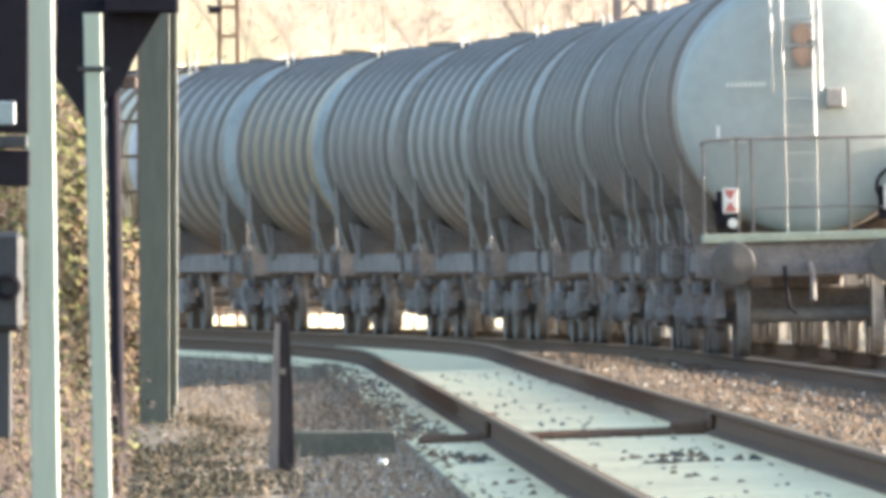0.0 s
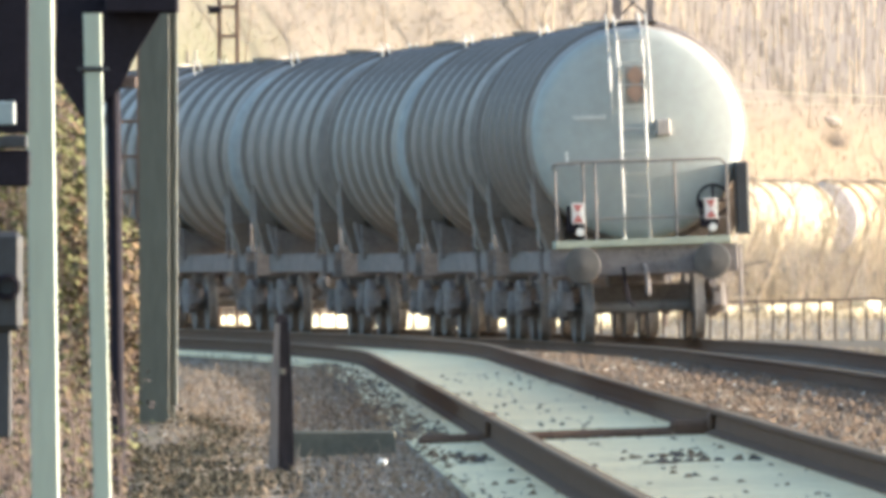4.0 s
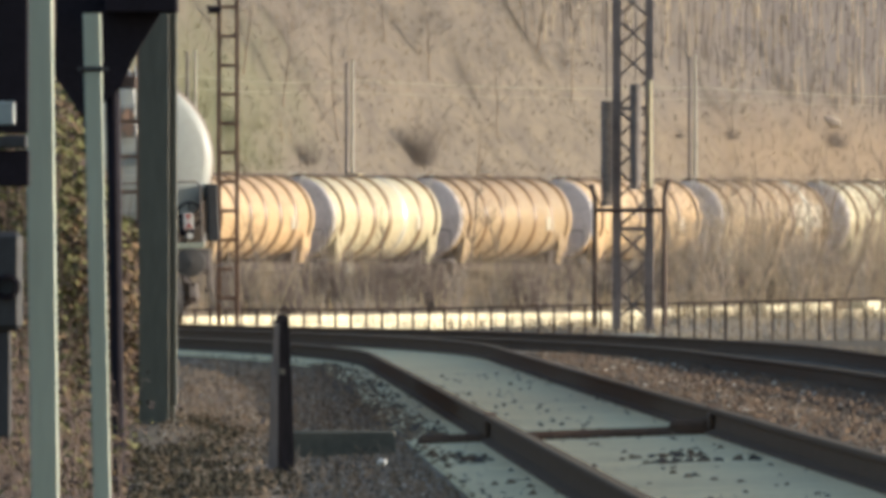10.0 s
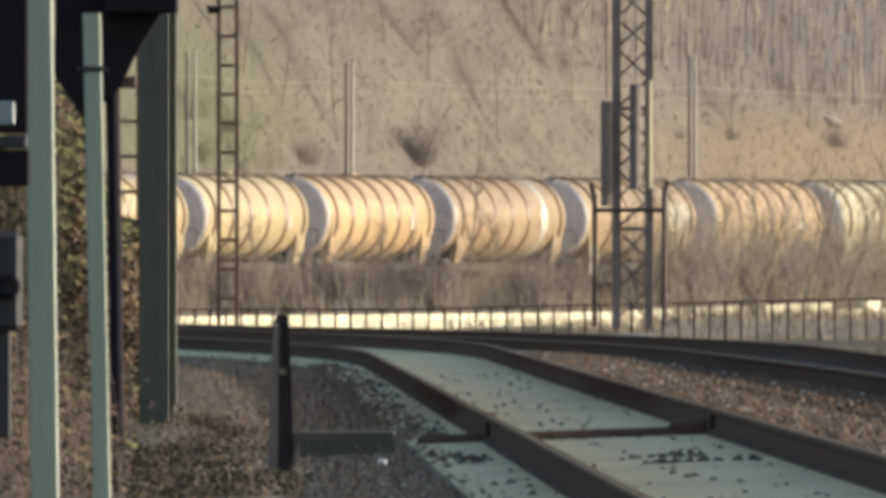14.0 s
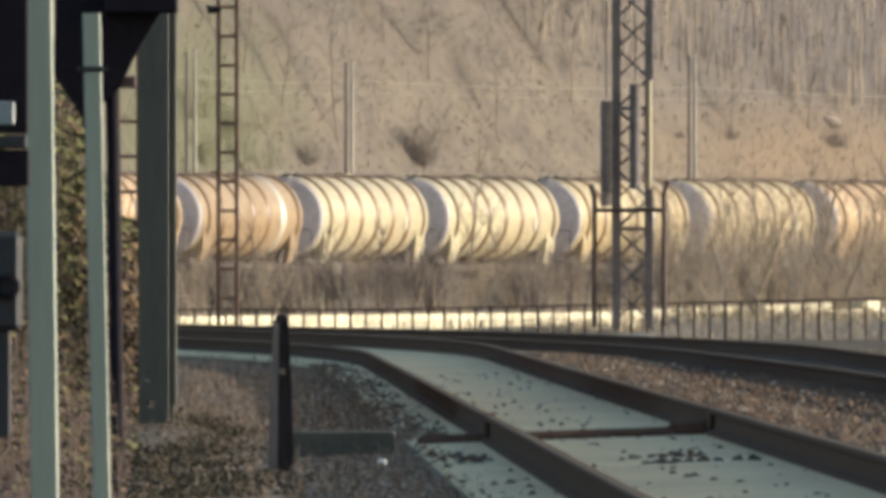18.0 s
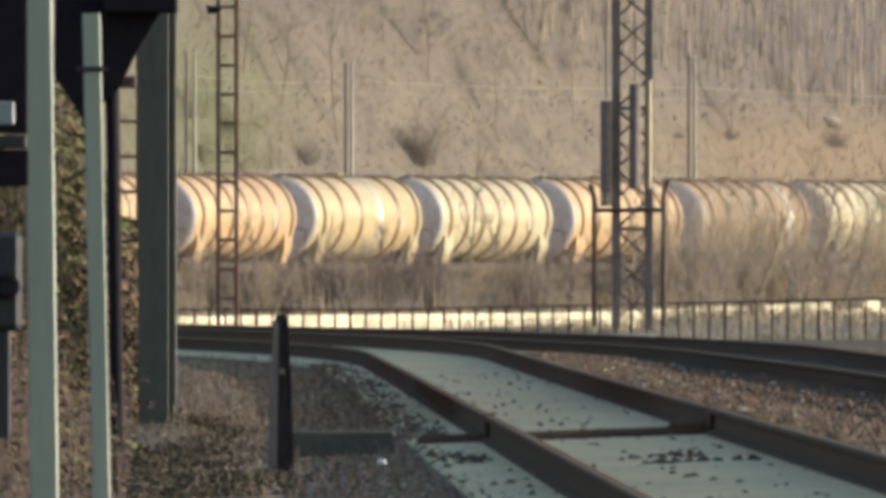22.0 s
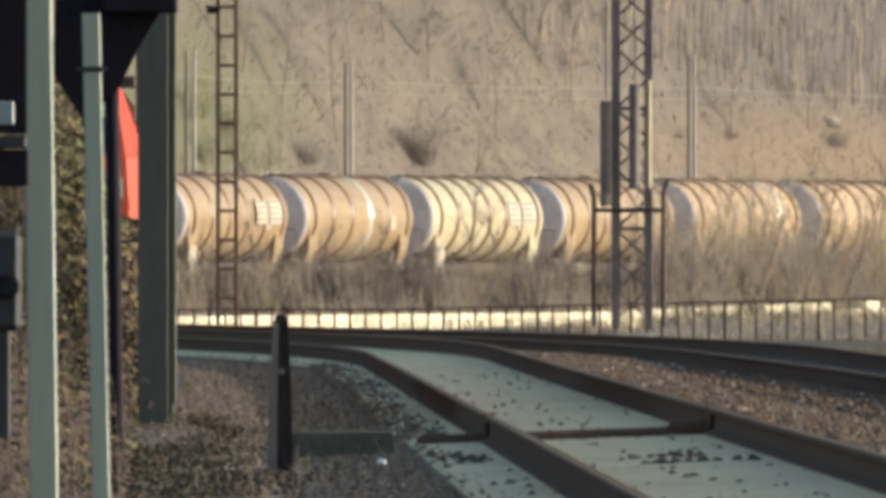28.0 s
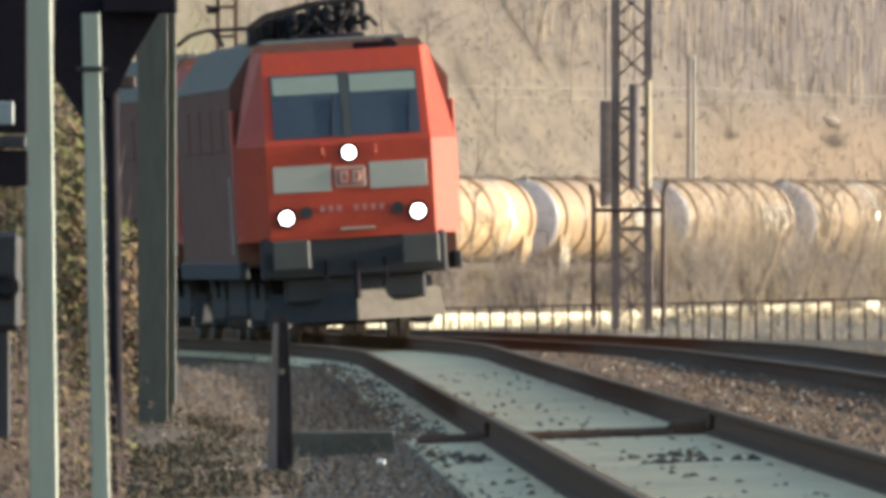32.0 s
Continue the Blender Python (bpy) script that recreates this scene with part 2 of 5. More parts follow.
def part(name, geo, material, parent=None, label="", at=None, fix=True):
    """One mesh object, under its thing or part; material may be a list."""
    mats = material if isinstance(material, list) else [material]
    ob = new(name, geo.mesh(name, mats, fix) if isinstance(geo, Geo) else geo)
    if parent:
        ob.parent = parent
    if at is not None:
        ob.matrix_basis = at
    return tagged(ob, label)


def thing(name, label, category, group="", at=None):
    ob = new(name)
    ob.empty_display_size = 0.3
    if at is not None:
        ob.matrix_basis = at
    return tagged(ob, label, category, group)


def solo(name, geo, material, label, category, group="", kind="", at=None, fix=True):
    return tagged(part(name, geo, material, None, label, at, fix), label, category, group, kind)


# ---- the line: centre of the right-hand track, by distance run ----
def build_line(x252, h0, bend_y, bend_r):
    """Points a metre apart from y = 100: straight, a left bend, a straight, then a long right bend."""
    pts, x, y, h = [], x252 - h0 * 152, 100.0, h0
    while y < 1150:
        pts.append((x, y, h))
        if bend_y <= y < 372:
            h -= 1.0 / bend_r
        elif FAR_BEND <= y < 900 and h < 0.37:
            h = min(0.37, h + min(1.0, y - FAR_BEND) / 524.0)
        x += math.sin(h)
        y += math.cos(h)
    return pts


FAR_BEND = 558.0      # where the long right bend begins
LINE = build_line(4.108, -0.01325, 271, 840.0)
LINE_A = build_line(0.066, -0.0101, 271, 825.0)
LEFT = -3.9          # stands for the nearer track


def cant(y, track=0.0):
    """The track's lean in the curve: the outer rail is the higher one."""
    if track < -1 and y < 440:
        return radians(2.0 + 1.3 * max(0.0, min(1.0, (y - 220) / 70)))
    if y < 440:
        return radians(2.2) * max(0.0, min(1.0, (y - 222) / 50))
    return radians(2.2) * max(-1.0, 1 - (y - 440) / 60)


def on_line(s, track=0.0, lift=0.0):
    """A point on the centre of a track, s metres along, and the heading there."""
    pts = LINE_A if track < -1 else LINE
    s = max(-80.0, min(len(pts) - 2.001, s))
    if s < 0:
        x, y, h = pts[0]
        x, y = x + math.sin(h) * s, y + math.cos(h) * s
    else:
        i = int(s)
        f = s - i
        a, b = pts[i], pts[i + 1]
        x, y, h = (a[k] + (b[k] - a[k]) * f for k in range(3))
    return Vector((x, y, lift)), h


def on_track(s, track, side=0.0, lift=0.0):
    """The same, side metres to the right of the leaning track's centre."""
    p, h = on_line(s, track)
    c = cant(p.y, track)
    q = Vector((math.cos(h), -math.sin(h), 0)) * (side * math.cos(c)) + Vector((0, 0, side * math.sin(c) + lift))
    return p + q, h


WAGON_L = 13.46
PACE = 13.3          # metres a second


def vehicle_pose(s, track, base, back=1):
    """A vehicle that rides on two pivots base metres apart; its local y is the way up the line."""
    a, _ = on_track(s - base / 2, track)
    b, _ = on_track(s + base / 2, track)
    f = (b - a).normalized()
    mid = (a + b) / 2
    c = cant(mid.y, track)
    r = f.cross(Vector((0, 0, 1))).normalized()
    u = r.cross(f)
    r2 = r * math.cos(c) + u * math.sin(c)
    u2 = r2.cross(f)
    if back < 0:
        f, r2 = -f, -r2
    m = Matrix((r2, f, u2)).transposed().to_4x4()
    m.translation = mid
    return m


# ---- ground ----
def smooth(a, b, x):
    t = max(0.0, min(1.0, (x - a) / (b - a)))
    return t * t * (3 - 2 * t)


def wall_y(x):
    """The wall below the far line, which it follows."""
    return 690 + (max(-60.0, min(60.0, x)) + 14) * 2.2


FAR = [(q[0], q[1]) for q in LINE if q[1] > 640]


@functools.lru_cache(maxsize=None)
def far_edge(x):
    """Where the slope starts behind the far line."""
    if x <= FAR[0][0]:
        return FAR[0][1] + 12
    for (xa, ya), (xb, yb) in zip(FAR, FAR[1:]):
        if xa <= x <= xb:
            return ya + (yb - ya) * (x - xa) / (xb - xa) + 14
    return FAR[-1][1] + 14


def crest(x, z, ax, az, bx, bz, width):
    """How near a place on the slope is to the crest that runs from a down to b, 0 to 1."""
    dx, dz = bx - ax, bz - az
    f = max(0.0, min(1.0, ((x - ax) * dx + (z - az) * dz) / (dx * dx + dz * dz)))
    d = math.hypot(x - ax - f * dx, z - az - f * dz) / width
    return math.exp(-d * d)


SPURS = ((-0.3, 9.9, 5.2, 6.0, 0.6, 0.50), (-0.3, 9.9, -3.6, 6.2, 0.5, 0.28), (-3.0, 11.5, -9.5, 7.2, 0.6, 0.32), (2.5, 12.2, 11.0, 8.8, 0.5, 0.30), (6.0, 8.6, 12.0, 6.4, 0.5, 0.25), (-9.0, 11.6, -15.0, 9.0, 0.6, 0.28))


def relief(x, up):
    """Spurs, shelves and hummocks of the slope."""
    z = 0.58 * up
    r = sum(h * crest(x, z, ax, az, bx, bz, w) for ax, az, bx, bz, w, h in SPURS)
    p, q = x * 0.8 + z * 0.6, z * 0.8 - x * 0.6
    r += 0.16 * noise.noise((p * 0.22, q * 0.50, 3)) + 0.09 * noise.noise((p * 0.9, q * 0.55, 7)) + 0.05 * noise.noise((x * 1.9, z * 1.7, 11))
    return r


def ground_z(x, y):
    """Trackside level, the hollow inside the bend, the far bank and the slope above it."""
    z = -0.36
    z -= 0.9 * smooth(424, 450, y) * (1 - smooth(-6, 6, y - wall_y(x) - 8))
    lx = x - on_line(y - 100)[0].x if y < 640 else 0
    if y < 640:                                # the bank left of the line
        z += 3.4 * smooth(-7.6, -13.0, lx) * smooth(206, 230, y) * (1 - smooth(250, 290, y))
        z += 0.05 * noise.noise((x * 0.7, y * 0.2, 0)) * smooth(-5.5, -7.0, lx)
        z += 0.19 * math.exp(-((x + 2.15) / 0.42) ** 2 - ((y - 173) / 6.0) ** 2)      # earth heaped round the beam mast
    z += 0.38 * smooth(2.6, 4.6, x) * smooth(424, 436, y) * (1 - smooth(440, 470, y)) + 0.9 * smooth(2.6, 4.6, x) * smooth(424, 450, y) * (1 - smooth(440, 475, y))
    z += 0.30 * smooth(-3.0, 1.5, x) * (1 - smooth(2.6, 4.6, x)) * math.exp(-((y - 427) / 5.0) ** 2)
    edge = far_edge(x)
    up = max(0.0, y - edge)
    z += 0.58 * min(up, 90) + 0.25 * max(0, min(up - 90, 500))
    if 0 < up < 160:
        z += min(up, 5) / 5 * relief(x, up)
    return z


def build_ground():
    xs = sorted(set([-4000, -1500, -600, -300, -150, -100, -70, -50] + [v * 1.0 for v in range(-40, 41)] + [v * 0.4 for v in range(-55, 63)] + [45, 55, 70, 100, 150, 300, 600, 1500, 4000]))
    ys = [-400, -100, 0, 40, 60, 80] + [80 + 4 * i for i in range(1, 86)] + [425 + 6 * i for i in range(0, 42)]
    y = 677
    while y < 800:
        ys.append(y)
        y += 4
    while y < 1010:
        ys.append(y)
        y += 0.8 if y < 935 else 2.5
    ys += [1020, 1040, 1080, 1200, 1500, 2200, 4000]
    ys = sorted(set(ys))
    g = Geo()
    vs = [(x, y, ground_z(x, y)) for y in ys for x in xs]
    n = len(xs)
    fs = [(r * n + c, r * n + c + 1, (r + 1) * n + c + 1, (r + 1) * n + c) for r in range(len(ys) - 1) for c in range(n - 1)]
    g.add(vs, fs, 0, True)
    me = g.mesh("ground", [M_GROUND, M_HILL, M_BANK], fix=False)
    for p in me.polygons:
        p.material_index = 1 if p.center.y > 660 else (2 if p.center.y > 424 else 0)
    tagged(new("ground", me), "dry brown grass and gravel ground with a slope behind", "ground", kind="structure")


build_ground()

# ---- track ----
RAIL_POLY = [(-0.075, -0.172), (0.075, -0.172), (0.07, -0.158), (0.014, -0.14), (0.009, -0.045), (0.036, -0.033), (0.036, -0.006), (0.028, 0),
             (-0.028, 0), (-0.036, -0.006), (-0.036, -0.033), (-0.009, -0.045), (-0.014, -0.14), (-0.07, -0.158)]


def sweep(geo, poly, track, side, s0, s1, step, lift=0.0, top=None):
    ss = np.arange(s0, s1 + 0.01, step)
    n = len(poly)
    vs = []
    for s in ss:
        for u, w in poly:
            p, h = on_track(float(s), track, side + u, lift + w)
            vs.append(p)
    for k in range(len(ss) - 1):
        for i in range(n):
            j = (i + 1) % n
            geo.f.append(tuple(len(geo.v) + q for q in (k * n + i, k * n + j, (k + 1) * n + j, (k + 1) * n + i)))
            geo.mi.append(1 if top and i in top else 0)
            geo.sm.append(False)
    geo.v += [tuple(v) for v in vs]
    return geo


for track, word in ((0.0, "right"), (LEFT, "left")):
    for side in (-0.7535, 0.7535):
        g = sweep(Geo(), RAIL_POLY, track, side, -40, 860, 4.0, 0.0, top=(6, 7, 8))
        solo("rail", g, [M_RAIL, M_RAILTOP], "rusty brown steel rail on concrete sleepers", "rail", "running rails", fix=False, kind="structure")

BED = [(-4.6, -0.42), (-3.2, -0.235), (-1.75, -0.215), (1.75, -0.215), (3.0, -0.36), (4.6, -0.50)]
BEDS = []
for track in (0.0, LEFT):
    g = sweep(Geo(), BED, track, 0.0, -40, 860, 4.0)
    BEDS.append(solo("ballast_bed", g, M_BALLAST, "brown-grey crushed stone ballast under the rails", "ballast", fix=False, kind="structure"))


def tank_profile(r, half, dome=0.42, k=7):
    # a shallow crown inside a tight rounded knuckle
    kn, end = 0.20, []
    for i in range(4):
        f = i / 3
        end.append((max(0.001, (r - kn) * f), half + dome - 0.11 * f * f))
    y0 = half + dome - 0.11
    for i in range(1, 5):
        a = radians(75) * (i / 4) + radians(15)
        end.append((r - kn + kn * math.sin(a), half + (y0 - half) * math.cos(a) / math.cos(radians(15))))
    end[-1] = (r, half)
    return [(q, -y) for q, y in end] + [(q, y) for q, y in reversed(end)]


M_PANEL = mat("pale_panel_paint", (0.44, 0.40, 0.31), 0.5, var=0.1, scale=4)
TANK_R, TANK_Z, TANK_HALF = 1.5, 2.80, 5.38


def loft(geo, secs, mi=0, cap=True):
    """Skin between sections of equal point count."""
    n = len(secs[0])
    vs = [p for s in secs for p in s]
    fs = [(k * n + i, k * n + (i + 1) % n, (k + 1) * n + (i + 1) % n, (k + 1) * n + i) for k in range(len(secs) - 1) for i in range(n)]
    if cap:
        fs += [tuple(range(n)), tuple(reversed(range((len(secs) - 1) * n, len(secs) * n)))]
    return geo.add(vs, fs, mi)


def build_wheelset(parent, y):
    w = part("wheelset", Geo().tube((-0.98, 0, 0), (0.98, 0, 0), 0.085, n=10), M_WHEEL, parent, at=pose(0, y, 0.46))
    for sx in (-1, 1):
        g = Geo()
        prof = [(0.10, -0.09), (0.12, -0.07), (0.38, -0.045), (0.40, -0.065), (0.46, -0.065), (0.462, 0.045), (0.488, 0.05), (0.488, 0.075), (0.40, 0.075), (0.38, 0.05), (0.12, 0.07), (0.10, 0.09)]
        g.lathe(prof, 24, m=Matrix.Translation((sx * 0.755, 0, 0)) @ Matrix.Rotation(radians(90 if sx > 0 else -90), 4, "Z"))
        part("wheel", g, M_WHEEL, w)
    return w


def build_bogie(parent, yc):
    g = Geo()
    for sx in (-1, 1):
        x = sx * 1.0
        g.prism([(-1.25, 0.45), (-1.15, 0.68), (-0.45, 0.72), (-0.3, 0.85), (0.3, 0.85), (0.45, 0.72), (1.15, 0.68), (1.25, 0.45), (1.05, 0.38), (0.55, 0.42), (0.35, 0.30), (-0.35, 0.30), (-0.55, 0.42), (-1.05, 0.38)], "x", x - 0.05, x + 0.05)
        for yy in (-0.9, 0.9):
            g.box((x + sx * 0.04, yy, 0.47), (0.2, 0.28, 0.26), 0.03)
            for dy in (-0.22, 0.22):
                g.tube((x + sx * 0.05, yy + dy, 0.44), (x + sx * 0.05, yy + dy, 0.70), 0.06, n=8)
    g.box((0, 0, 0.62), (2.1, 0.34, 0.3), 0.03)
    g.box((0, 0, 0.83), (0.8, 0.5, 0.16), 0.03)
    bg = part("bogie", g, M_FRAME, parent, at=pose(0, yc, 0))
    build_wheelset(bg, -0.9)
    build_wheelset(bg, 0.9)
    return bg


def build_buffer(parent, x, y, sy):
    g = Geo()
    g.lathe([(0.001, 0.0), (0.16, 0.0), (0.16, 0.10), (0.11, 0.12), (0.10, 0.36), (0.085, 0.37), (0.085, 0.55), (0.12, 0.58), (0.24, 0.585), (0.25, 0.60), (0.24, 0.615), (0.001, 0.645)], 20,
            m=Matrix.Translation((x, y, 1.05)) @ (Matrix.Rotation(math.pi, 4, "Z") if sy < 0 else Matrix.Identity(4)))
    return part("buffer", g, M_BUFFER, parent, "round greasy steel buffer")


def build_wagon(rings, label, tank_mat):
    """A four-axle tank wagon: local y up the line, origin on the rails at its middle."""
    w = thing("tank_wagon", label, "tank wagon", "tank wagons of the train")
    prof = tank_profile(TANK_R - 0.03, TANK_HALF)
    cut = len(prof) // 2 - 1
    g = Geo().lathe(prof[cut - 2:cut + 4], 44, m=Matrix.Translation((0, 0, TANK_Z)))
    tank = part("tank", g, tank_mat, w)
    for sl in (prof[:cut - 1], prof[cut + 3:]):
        part("tank_end", Geo().lathe(sl, 44, m=Matrix.Translation((0, 0, TANK_Z))), tank_mat, tank)
    pts = []
    for k in range(5):
        a = 0.16 * (k / 2 - 1)
        pts.append(((TANK_R + 0.006) * math.cos(a), TANK_Z - 0.12 + (TANK_R + 0.006) * math.sin(a)))
    pts += [(x - 0.03, z) for x, z in reversed(pts)]
    part("inscription_panel", Geo().prism(pts, "y", 2.8, 3.55), M_PANEL, tank, "pale inscription panel")
    part("frame_board", Geo().box((1.09, -3.0, 1.06), (0.03, 0.8, 0.42), 0.006), M_STRIPE, w, "pale board on the underframe")
    for i in range(rings):
        y = -TANK_HALF + 0.45 + (2 * TANK_HALF - 0.9) * i / (rings - 1)
        wd = 0.15 if 0 < i < rings - 1 else 0.10
        gr = Geo().lathe([(TANK_R - 0.04, y - wd), (TANK_R + 0.035, y - wd * 0.55), (TANK_R + 0.05, y), (TANK_R + 0.035, y + wd * 0.55), (TANK_R - 0.04, y + wd)], 44, m=Matrix.Translation((0, 0, TANK_Z)))
        part("ring", gr, tank_mat, tank)
    # manhole dome and walkway on top
    part("manhole", Geo().tube((0, 0.3, 4.2), (0, 0.3, 4.36), 0.28, n=18).tube((0, 0.3, 4.36), (0, 0.3, 4.39), 0.31, n=18), tank_mat, tank)
    g = Geo()
    for x in (-0.34, 0.34):
        g.box((x, 0, 4.295), (0.04, 10.6, 0.05))
    for i in range(27):
        g.box((0, -5.07 + i * 0.39, 4.32), (0.66, 0.30, 0.025))
    part("walkway", g, M_FRAME, w, "dark steel walkway along the top")
    # underframe
    g = Geo()
    for x in (-1.02, 1.02):
        g.box((x, 0, 1.10), (0.09, 11.6, 0.28), 0.01)
    for y in (-4.2, -1.6, 1.6, 4.2):
        g.box((0, y, 1.10), (2.05, 0.22, 0.24), 0.01)
    for y in (-4.1, 4.1):
        g.prism([(-1.15, 1.22), (1.15, 1.22), (1.25, 1.72), (0.9, 1.58), (0.5, 1.40), (0, 1.32), (-0.5, 1.40), (-0.9, 1.58), (-1.25, 1.72)], "y", y - 0.18, y + 0.18)
    g.box((0, 0.4, 0.80), (1.1, 1.2, 0.34), 0.04)
    g.tube((-0.75, -1.2, 0.82), (-0.75, -0.2, 0.82), 0.19, n=14)
    part("underframe", g, M_FRAME, w, "grimy black steel underframe")
    for sy in (-1, 1):
        y = sy * 5.95
        g = Geo().box((0, y, 1.08), (2.55, 0.16, 0.38), 0.015)
        part("headstock", g, M_FRAME, w)
        for x in (-0.875, 0.875):
            build_buffer(w, x, y + sy * 0.08, sy)
        g = Geo().path([(0, y + sy * 0.08, 1.02), (0, y + sy * 0.30, 1.0), (0.02, y + sy * 0.40, 0.92), (0.02, y + sy * 0.42, 0.62)], 0.035)
        part("coupling_hook", g, M_FRAME, w)
        g = Geo().path([(-0.28, y + sy * 0.08, 1.0), (-0.28, y + sy * 0.2, 0.85), (-0.24, y + sy * 0.24, 0.55), (-0.16, y + sy * 0.22, 0.48)], 0.022)
        part("brake_hose", g, M_BLACK, w)
    for yc in (-4.5, 4.5):
        build_bogie(w, yc)
    # bottom outlet and grab irons on the sides
    for sx in (-1, 1):
        for y in (-3.1, 3.1):
            part("support_strut", Geo().box((sx * 1.2, y, 1.42), (0.05, 0.10, 0.5), 0.01), M_FRAME, w)
        for y in (-4.85, 4.85):
            leg = Geo()
            loft(leg, [[(sx * 1.40, y - 0.46, 2.40), (sx * 1.40, y + 0.46, 2.40), (sx * 1.30, y + 0.46, 2.40), (sx * 1.30, y - 0.46, 2.40)],
                       [(sx * 1.38, y - 0.44, 1.75), (sx * 1.38, y + 0.44, 1.75), (sx * 1.05, y + 0.44, 1.75), (sx * 1.05, y - 0.44, 1.75)],
                       [(sx * 1.22, y - 0.28, 1.24), (sx * 1.22, y + 0.28, 1.24), (sx * 0.98, y + 0.28, 1.24), (sx * 0.98, y - 0.28, 1.24)]])
            part("saddle_leg", leg, tank_mat, w, "flared saddle leg in the tank's paint")
        g = Geo().path([(sx * 1.35, -5.6, 0.55), (sx * 1.35, -5.6, 1.25), (sx * 1.35, -5.2, 1.25), (sx * 1.35, -5.2, 0.55)], 0.02)
        for z in (0.58, 0.85):
            g.box((sx * 1.35, -5.4, z), (0.18, 0.42, 0.03))
        part("side_step", g, M_FRAME, w)
        part("grab_iron", Geo().path([(sx * 1.30, 5.0, 1.3), (sx * 1.34, 5.0, 1.35), (sx * 1.34, 5.0, 2.1), (sx * 1.30, 5.0, 2.15)], 0.018), M_GALV, w)
        part("grab_iron", Geo().path([(sx * 1.30, -4.9, 1.3), (sx * 1.34, -4.9, 1.35), (sx * 1.34, -4.9, 2.1), (sx * 1.30, -4.9, 2.15)], 0.018), M_GALV, w)
    # platform, railing and ladder at the downhill end
    yb, yt = -6.02, -5.62
    part("platform", Geo().box((0, (yb + yt) / 2 + 0.02, 1.33), (2.38, 0.62, 0.10), 0.01), M_DECK, w, "pale-edged end platform")
    for x in (-1.16, -0.78, -0.62, 0.46, 1.16):
        part("railing_post", Geo().tube((x, yb, 1.37), (x, yb, 2.42 if abs(x) < 1.1 else 2.34), 0.017, n=6), M_FRAME, w)
    part("handrail", Geo().path([(-1.16, yb + 0.5, 2.36), (-1.16, yb, 2.42), (-0.78, yb, 2.44), (1.08, yb, 2.42), (1.16, yb, 2.34)], 0.02), M_FRAME, w, "thin dark handrail round the platform")
    part("knee_rail", Geo().path([(-0.62, yb, 1.66), (0.46, yb, 1.66), (1.16, yb, 1.62)], 0.013), M_FRAME, w)
    lad = Geo()
    for x in (-0.24, 0.10):
        lad.path([(x, yb + 0.02, 1.37), (x, yb + 0.02, 3.3), (x, yb + 0.16, 4.05), (x, yb + 0.75, 4.42)], 0.015)
    for i in range(9):
        z = 1.66 + i * 0.30
        yy = yb + 0.02 + (0.14 * max(0, z - 3.3) / 0.75)
        lad.tube((-0.24, yy, z), (0.10, yy, z), 0.011, n=6)
    part("ladder", lad, M_GALV, w, "galvanised ladder up the tank end")
    for x in (-0.36, 0.18):
        part("hand_loop", Geo().path([(x, yb + 0.04, 2.95), (x, yb + 0.04, 3.7), (x, yb + 0.5, 4.42)], 0.014), M_GALV, w)
    return w


